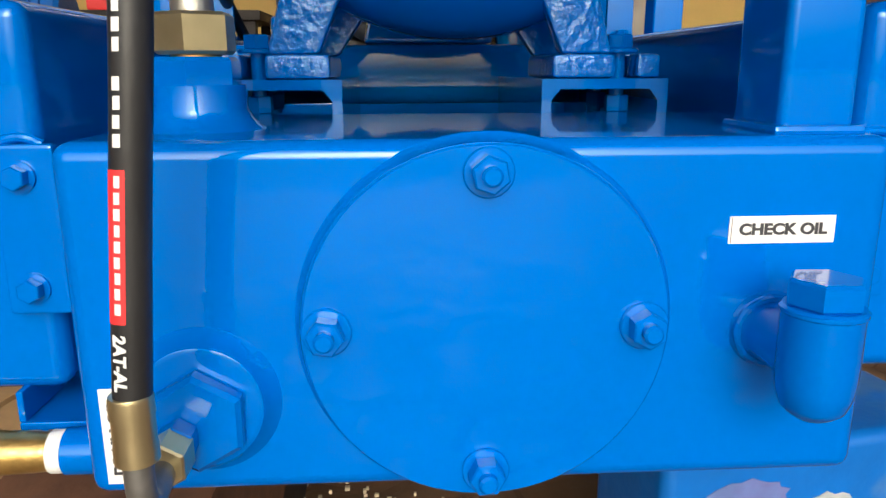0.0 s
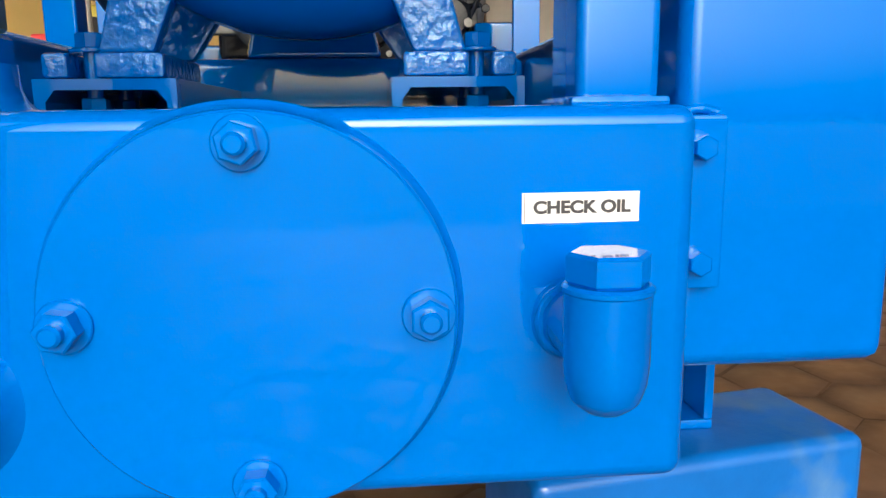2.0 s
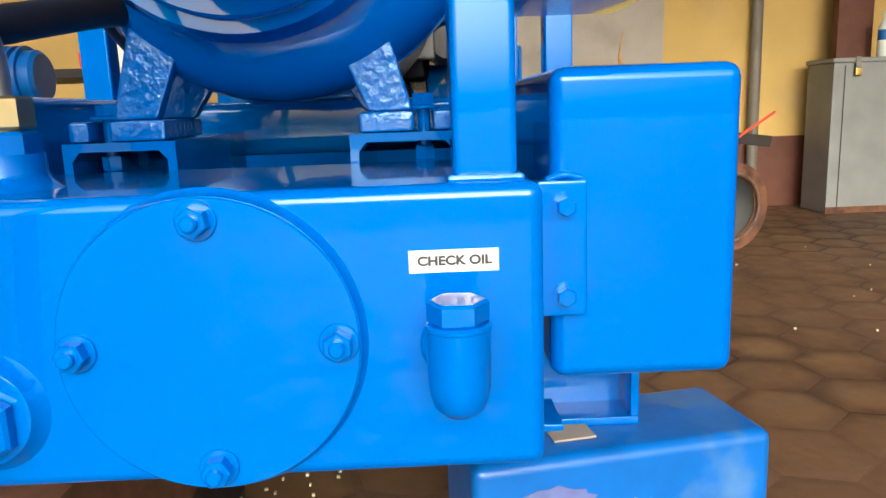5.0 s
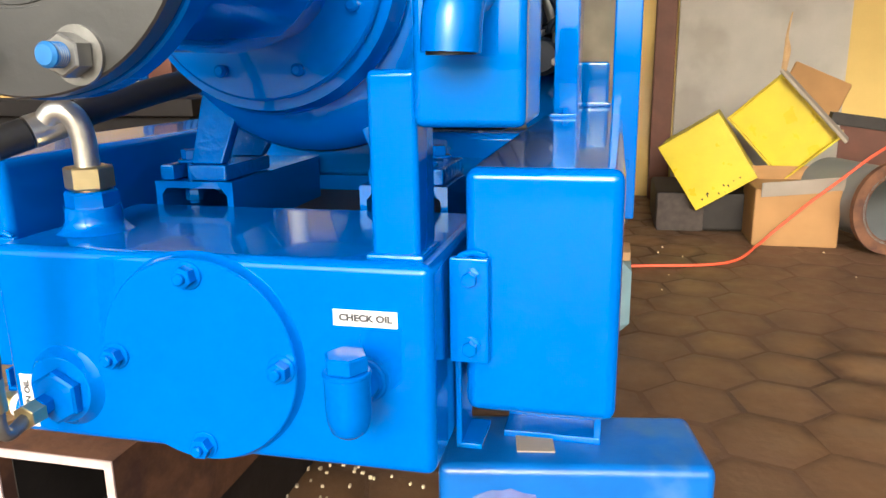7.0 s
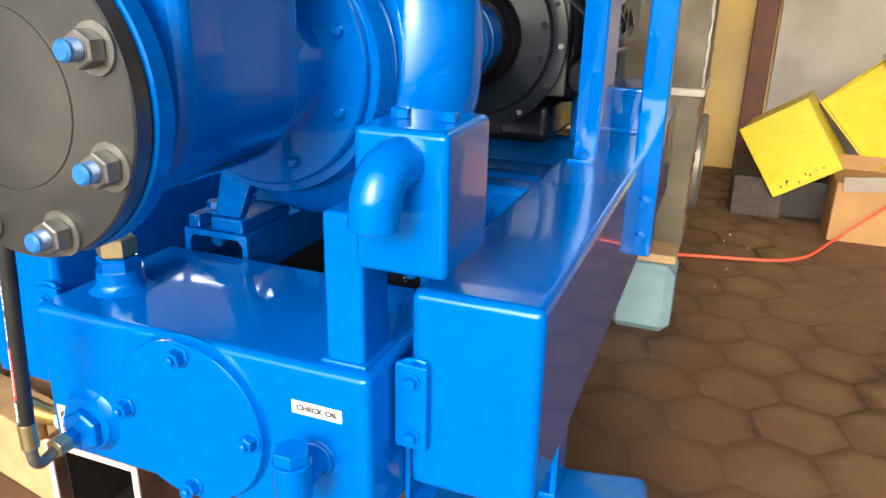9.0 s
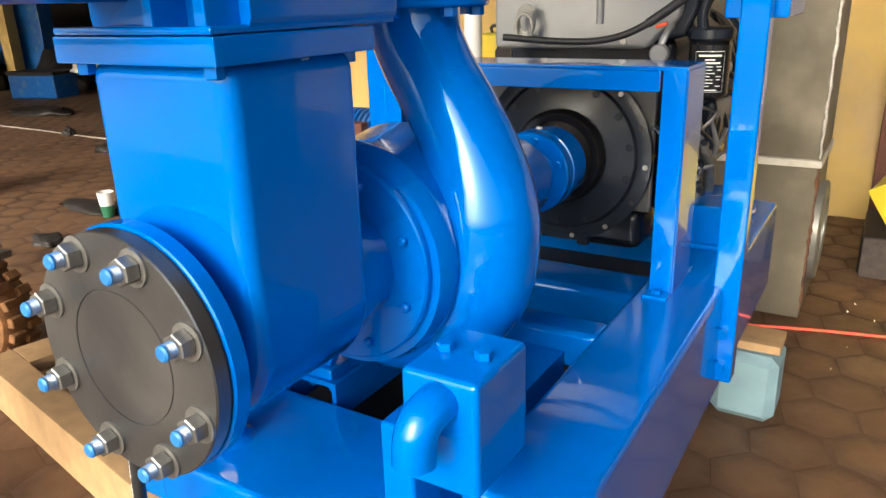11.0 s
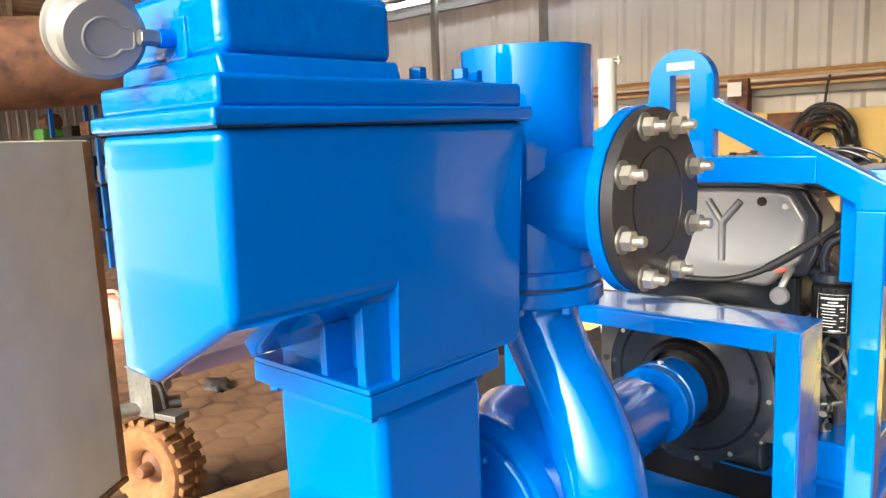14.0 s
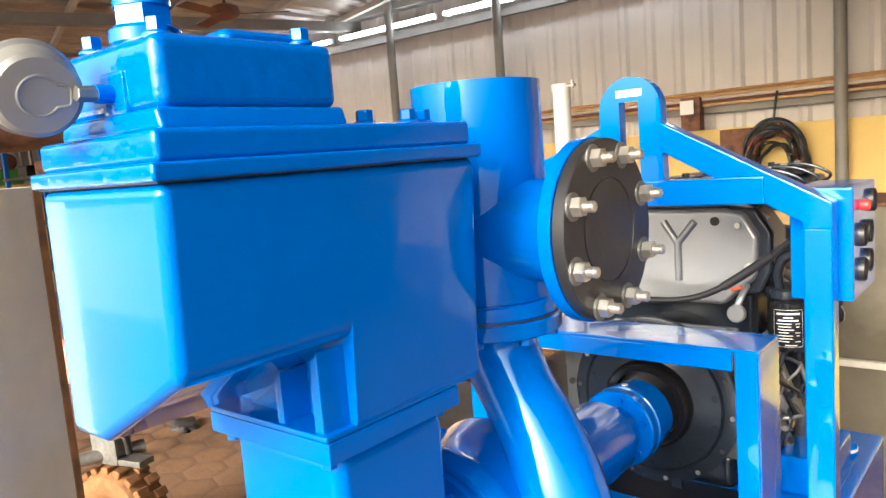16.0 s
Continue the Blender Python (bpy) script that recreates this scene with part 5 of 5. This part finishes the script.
part("prop_leg", box((0.2, -0.55, FLOOR), (0.28, -0.47, 0.737), 0.004), RUST, tr)
part("axle", tube([(-0.15, -0.3, 0.30), (0.6, -0.3, 0.30)], 0.025, 12, 1), RUST, tr)
jockey = thing("jockey_unit", "muddy orange-brown knobbly tyre with its steel hitch bracket", "wheel", (-2.25, 0.70, FLOOR + 0.217), turn=105)
ty = part("tyre", lathe([(0.075, -0.03), (0.09, -0.06), (0.12, -0.078), (0.155, -0.084), (0.185, -0.078), (0.203, -0.055), (0.21, 0.0), (0.203, 0.055), (0.185, 0.078), (0.155, 0.084), (0.12, 0.078), (0.09, 0.06), (0.075, 0.03)], 48), TYRE, jockey, m=ALONG_X.copy())
for k in range(20):
    for s in (1, -1):
        q = math.radians(18 * k + 9 * (s > 0))
        part("tread_block", box((-0.03 + s * 0.038, -0.019, 0.195), (0.03 + s * 0.038, 0.019, 0.224), 0.004, 1), TYRE, ty, m=pose(0, 0, 0, math.degrees(q), 0, 0))
part("rim", lathe([(0.0, 0.02), (0.1, 0.02), (0.118, 0.06), (0.118, -0.06), (0.1, -0.02), (0.0, -0.02)], 32), TYRE, jockey, m=ALONG_X.copy())
part("hub", lathe([(0.0, -0.10), (0.022, -0.10), (0.03, -0.09), (0.034, -0.05), (0.07, -0.03), (0.07, 0.03), (0.034, 0.05), (0.03, 0.09), (0.022, 0.10), (0.0, 0.10)], 24), RUST, jockey, "rusty muddy hub", ALONG_X.copy())
br = part("bracket", box((-0.055, -0.07, 0.235), (-0.045, 0.07, 0.45), 0.003), STEEL, jockey, "grey steel hitch bracket")
part("bracket_cheek", box((-0.045, 0.045, 0.25), (0.04, 0.055, 0.45), 0.003), DARK, br, "dark inner cheek")
part("bracket_cheek", box((-0.045, -0.07, 0.27), (0.03, -0.06, 0.43), 0.003), STEEL, br)
part("bracket_top", box((-0.06, -0.075, 0.448), (0.045, 0.075, 0.456), 0.002), STEEL, br)
part("bracket_bolt", hexa(0.045, 0.03), ZINC, br, m=at(0.01, -0.07, 0.37) @ TO_FRONT)
part("latch", tube([(-0.05, -0.08, 0.40), (-0.07, -0.13, 0.41), (-0.08, -0.17, 0.37), (-0.08, -0.18, 0.31)], 0.013, 10, 4), DARK, br, "dark curved latch")
part("cross_bar", box((-0.05, -0.19, 0.235), (0.03, 0.09, 0.262), 0.004), STEEL, br, "dusty steel cross bar")
part("hitch_arm", tube([(-0.19, 0.16, 0.26), (0.09, -0.077, 0.27)], 0.03, 12, 1), STEEL, jockey)

pal = thing("timber_pallet", "pale new timber pallet with stepped planks on the floor", "pallet", (-1.94, 0.525, FLOOR), turn=-10.5)
part("side_beam", box((0, 0, 0), (1.5, 0.10, 0.17), 0.004), TIMBER, pal)
part("side_beam", box((0, 0.75, 0), (1.5, 0.85, 0.17), 0.004), TIMBER, pal)
part("deck_board", box((0.0, 0.104, 0.1), (0.16, 0.746, 0.17), 0.003), TIMBER, pal)
for k in range(7):
    part("deck_board", box((0.17 + 0.19 * k, 0.104, 0.07), (0.345 + 0.19 * k, 0.746, 0.13), 0.003), TIMBER, pal)

ORANGE_CAN = material("orange_stained_plastic", (0.66, 0.20, 0.11), 0.4, 0, 4, 0.1, second=(0.68, 0.45, 0.34), second_scale=5, second_at=0.58)
CLOUDY = material("cloudy_plastic", (0.55, 0.52, 0.46), 0.4, 0, 4, 0.1)
for x, y, m_, l_ in ((-5.42, 1.9, ORANGE_CAN, "orange-stained plastic jerrycan on the floor"), (-5.32, 2.17, CLOUDY, "cloudy white plastic jerrycan on the floor")):
    can = thing("jerrycan", l_, "jerrycan", (x, y, FLOOR), "jerrycans", turn=30)
    part("body", box((-0.13, -0.11, 0), (0.13, 0.11, 0.36), 0.04, 4), m_, can)
    part("handle", tube([(-0.08, 0, 0.34), (-0.06, 0, 0.40), (0.03, 0, 0.40), (0.05, 0, 0.34)], 0.016, 10, 4), m_, can)
    part("cap", rod(0.03, 0.05, 18), m_, can, m=at(0.09, 0, 0.35))
cup = thing("paper_cup", "white and green paper cup on the floor", "cup", (-3.73, 2.27, FLOOR))
part("wall", lathe([(0.045, 0.08), (0.055, 0.17), (0.052, 0.17), (0.043, 0.08)], 28), WHITE, cup)
part("band", lathe([(0.0, 0.0), (0.036, 0), (0.046, 0.08), (0.0, 0.08)], 28), material("green_print", (0.02, 0.12, 0.06), 0.5), cup, "green printed band")


def rag(name, at_, size, mat, label):
    bm = bmesh.new()
    bmesh.ops.create_icosphere(bm, subdivisions=3, radius=1)
    for v in bm.verts:
        n = noise.noise(v.co * 2.1 + Vector(at_)) + 0.5 * noise.noise(v.co * 5 + Vector(at_))
        v.co = Vector((v.co.x * size[0], v.co.y * size[1], max(v.co.z, -0.1) * size[2])) * (1 + 0.5 * n)
        v.co.z = max(v.co.z, 0.0)
    return solid(name, bm, mat, label, name.replace("_", " "), m=at(*at_))


rag("oily_rag", (-3.56, 1.74, FLOOR), (0.12, 0.08, 0.05), DARK, "crumpled dark rag on the floor")
rag("oily_rag", (-4.0, 2.35, FLOOR), (0.3, 0.12, 0.05), DARK, "dark oily rag lying on the floor")
rag("oily_rag", (-5.86, 3.77, FLOOR), (0.16, 0.10, 0.07), DARK, "dark oily rag lying on the floor")
rag("oily_rag", (-7.16, 4.2, FLOOR), (0.09, 0.07, 0.08), DARK, "small crumpled dark rag on the floor")
rag("cable_coil", (-9.2, 5.12, FLOOR), (0.5, 0.25, 0.10), DARK, "heap of dark cable lying on the floor")
for x, y, size in ((-9.3, 7.0, (0.7, 0.4, 0.5)), (-10.4, 7.6, (0.8, 0.4, 0.8)), (-12.2, 7.4, (0.8, 0.4, 0.6)), (-13.6, 6.6, (0.7, 0.5, 0.7))):
    rag("scrap_mound", (x, y, FLOOR), size, DARK, "heap of dark oily iron scrap by the far wall")
WHITE_CLOTH = material("white_cloth", (0.6, 0.6, 0.57), 0.85, 0, 20, 0.1)
rag("white_cloth", (-10.35, 6.75, 0.42), (0.34, 0.25, 0.22), WHITE_CLOTH, "crumpled white cloth thrown over scrap")
chest = thing("tool_chest", "dull blue-grey steel chest with a dark lid on the floor", "chest", (-11.1, 6.35, FLOOR), turn=15)
part("body", box((-0.45, -0.25, 0), (0.45, 0.25, 0.36), 0.02), BLUE_WORN, chest)
part("lid", box((-0.47, -0.27, 0.36), (0.47, 0.27, 0.42), 0.015), DARK, chest)
press = thing("blue_press", "tall dark blue workshop press between pale and yellow posts", "machine", (-13.3, 7.0, FLOOR), turn=12)
part("panel", box((-1.6, 0.0, 0.1), (1.0, 0.3, 1.5), 0.02), BLUE_WORN, press)
part("recess", box((-0.9, -0.01, 0.3), (-0.2, 0.0, 1.2)), DARK, press, "dark open recess")
part("post", box((-1.25, -0.25, 0), (-1.05, -0.05, 1.6), 0.01), PRIMER, press, "pale painted post")
part("post", box((0.35, -0.30, 0), (0.56, -0.08, 1.6), 0.01), YELLOW_WALL, press, "yellow painted post")
part("foot_rail", box((-1.6, -0.2, 0.28), (1.0, -0.1, 0.34), 0.01), RUST, press)
stool = thing("iron_stool", "dark iron stool standing on the floor", "stool", (-10.1, 4.5, FLOOR), turn=20)
part("seat", rod(0.2, 0.05, 24, 0.01), DARK, stool, m=at(0, 0, 0.45))
for k in range(4):
    q = math.radians(45 + 90 * k)
    part("leg", tube([(0.13 * math.cos(q), 0.13 * math.sin(q), 0.46), (0.2 * math.cos(q), 0.2 * math.sin(q), 0.0)], 0.02, 10, 1), DARK, stool)
solid("floor_cord", tube([(-9.2, 4.25, FLOOR + 0.006), (-7.9, 4.24, FLOOR + 0.006), (-7.0, 4.2, FLOOR + 0.006), (-6.3, 4.18, FLOOR + 0.006), (-5.3, 4.22, FLOOR + 0.006)], 0.008, 6, 4), CARD_GREY, "thin pale cord lying on the dusty floor", "cord")
solid("rusty_pipe", tube([(-1.95, -0.6, 1.88), (-1.74, 0.0, 1.885), (-1.57, 0.48, 1.91), (-1.45, 0.8, 1.92)], 0.135, 32, 3), RUST, "large rusty brown steel pipe lying high on the trailer", "pipe")
solid("pipe_saddle", box((-1.82, -0.25, 1.65), (-1.68, -0.1, 1.76), 0.01), RUST, "rusty saddle under the large pipe", "saddle")
fan = thing("ceiling_fan", "red-brown ceiling fan on a down rod under the rafters", "fan", (-3.62, 2.45, 2.74))
part("down_rod", tube([(0.0, 0.0, 0.05), (0.0, 0, 0.29)], 0.012, 8, 1), RUST, fan)
part("canopy", lathe([(0.015, 0.20), (0.05, 0.14), (0.055, 0.12), (0.0, 0.12)], 24), BROWN, fan)
part("motor", lathe([(0.0, -0.05), (0.05, -0.05), (0.095, -0.02), (0.10, 0.01), (0.09, 0.04), (0.04, 0.06), (0.0, 0.07)], 32), BROWN, fan)
for k in range(3):
    q = 48 + 120 * k
    part("blade", box((0.09, -0.045, -0.012), (0.44, 0.05, -0.006), 0.003), BROWN, fan, "", pose(0, 0, 0, 0, 0, q) @ pose(0, 0, 0, 10, 0, 0))
toolbox = thing("yellow_charger", "small yellow workshop charger with a dark handle on a bench", "charger", (-1.15, 3.0, 0.98))
part("case", box((-0.13, -0.1, 0), (0.13, 0.1, 0.2), 0.015, 3), YELLOW, toolbox)
part("handle", tube([(-0.06, 0, 0.2), (-0.06, 0, 0.235), (0.06, 0, 0.235), (0.06, 0, 0.2)], 0.009, 8, 3), BLACK, toolbox)
part("grille", rod(0.05, 0.01, 24), DARK, toolbox, m=at(0.06, -0.1, 0.1) @ TO_FRONT)
bench = thing("work_bench", "dark iron work bench behind the engine", "bench", (-1.2, 3.0, FLOOR))
part("top", box((-0.6, -0.25, 0.90), (0.6, 0.25, 0.94), 0.004), DARK, bench)
for x in (-0.55, 0.55):
    for y in (-0.2, 0.2):
        part("leg", box((x - 0.025, y - 0.025, 0), (x + 0.025, y + 0.025, 0.90), 0.003), DARK, bench)
solid("blue_case", box((-1.05, 2.8, 0.98), (-0.8, 2.88, 1.05), 0.01), BLUE_WORN, "small blue tool case on the bench", "tool case")
solid("red_case", box((-1.3, 2.78, 0.98), (-1.12, 2.9, 1.05), 0.01), RED, "small red tool case on the bench", "tool case")
mot = thing("electric_motor", "worn blue finned electric motor on a dark iron stand", "motor", (-1.03, 1.66, 0.885))
part("barrel", rod(0.075, 0.26, 32, 0.01), BLUE_WORN, mot, m=at(-0.13, 0, 0) @ ALONG_X)
for k in range(9):
    part("fin", lathe([(0.07, 0), (0.088, 0), (0.088, 0.008), (0.07, 0.008)], 28), BLUE_WORN, mot, m=at(-0.11 + 0.024 * k, 0, 0) @ ALONG_X)
part("terminal_box", box((-0.05, -0.12, -0.03), (0.04, -0.07, 0.05), 0.006), BROWN, mot, "red-brown terminal box")
part("base", box((-0.12, -0.08, -0.09), (0.12, 0.08, -0.06), 0.004), DARK, mot)
stand = thing("iron_stand", "dark oily iron stand behind the skid", "stand", (-1.3, 1.66, FLOOR))
part("top", box((-0.45, -0.2, 0.70), (0.42, 0.2, 0.755), 0.006), DARK, stand)
part("cabinet", box((-0.42, -0.17, 0.0), (0.39, 0.17, 0.70), 0.01), DARK, stand)

rack = thing("storage_rack", "tall blue steel rack with dark parts by the far wall", "rack", (-10.0, 3.75, FLOOR))
for x in (-0.8, 0.75):
    for y in (-0.25, 0.25):
        part("post", box((x - 0.03, y - 0.03, 0), (x + 0.03, y + 0.03, 2.36), 0.004), BLUE_WORN, rack)
for z in (0.5, 1.1, 1.75, 2.3):
    part("shelf", box((-0.85, -0.3, z), (0.8, 0.3, z + 0.04), 0.004), DARK, rack)
for k, (x, z) in enumerate(((-0.5, 1.79), (0.1, 1.79), (0.5, 1.14), (-0.2, 2.34), (0.4, 2.34))):
    solid("iron_part", box((-0.16, -0.16, 0), (0.16, 0.16, 0.16 + 0.04 * (k % 3)), 0.03, 2), (DARK, RUST, COLUMN)[k % 3], "dark iron part stored on the rack shelf", "part", "rack parts", m=at(-10.0 + x, 3.75, FLOOR + z))
green = thing("green_machine", "small green and brown machine on a yellow stand", "machine", (-11.7, 3.8, FLOOR))
part("stand", box((-0.5, -0.3, 0), (0.5, 0.3, 1.7), 0.01), YELLOW_WALL, green)
part("body", box((-0.2, -0.2, 1.7), (0.2, 0.2, 1.95), 0.04, 3), material("green_machine_paint", (0.10, 0.30, 0.05), 0.5, 0, 8, 0.2), green)
part("motor", rod(0.13, 0.3, 24, 0.02), RUST, green, m=at(-0.1, 0, 2.05) @ ALONG_X)

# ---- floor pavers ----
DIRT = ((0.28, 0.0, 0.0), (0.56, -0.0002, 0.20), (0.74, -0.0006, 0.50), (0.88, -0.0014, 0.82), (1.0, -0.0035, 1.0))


def paver_mesh(r):
    bm = bmesh.new()
    rings = [[bm.verts.new((r * f * math.cos(math.radians(60 * k)), r * f * math.sin(math.radians(60 * k)), z)) for k in range(6)] for f, z, d in DIRT]
    bm.faces.new(rings[0])
    for a_, b_ in zip(rings, rings[1:]):
        for k in range(6):
            j = (k + 1) % 6
            bm.faces.new((a_[k], b_[k], b_[j], a_[j]))
    bmesh.ops.recalc_face_normals(bm, faces=bm.faces[:])
    for f in bm.faces:
        f.smooth = True
    me = bpy.data.meshes.new("paver")
    bm.to_mesh(me)
    bm.free()
    me.materials.append(PAVER)
    return me


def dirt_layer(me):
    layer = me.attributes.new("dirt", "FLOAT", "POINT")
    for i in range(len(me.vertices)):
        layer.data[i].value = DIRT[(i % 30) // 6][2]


R, TURN = 0.131, -17.0
proto = paver_mesh(R - 0.001)
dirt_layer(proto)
near, far = [], []
random.seed(11)
lattice = at(0.888, 2.068, 0) @ pose(0, 0, 0, 0, 0, TURN)
for i in range(-92, 34):
    for j in range(-52, 50):
        x, y, _ = lattice @ Vector((1.5 * R * i, math.sqrt(3) * R * (j + 0.5 * (i % 2)), 0))
        if y > (4.28 if x > -5.1 else 8.9) or y < -4.2 or x < -16.8 or x > 6.5:
            continue
        p = (x, y, FLOOR + random.uniform(-0.0015, 0.0012), random.uniform(-0.4, 0.4), random.uniform(-0.4, 0.4), TURN)
        (near if 0.35 < x < 2.3 and 0.2 < y < 3.2 else far).append(p)
for x, y, z, rx, ry, rz in near[:300]:
    ob = new("paver", proto)
    ob.parent = floor
    ob.matrix_basis = pose(x, y, z, rx, ry, rz)
verts, faces = [], []
src = [(v.co.copy()) for v in proto.vertices]
polys = [tuple(p.vertices) for p in proto.polygons]
for x, y, z, rx, ry, rz in far + near[300:]:
    m = pose(x, y, z, rx, ry, rz)
    o = len(verts)
    verts += [tuple(m @ v) for v in src]
    faces += [tuple(o + k for k in p) for p in polys]
me = bpy.data.meshes.new("pavers")
me.from_pydata(verts, [], faces)
me.polygons.foreach_set("use_smooth", [True] * len(me.polygons))
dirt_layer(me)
me.materials.append(PAVER)
pv = new("pavers", me)
pv.parent = floor
tagged(pv, "brown hexagonal pavers", kind="stuff")
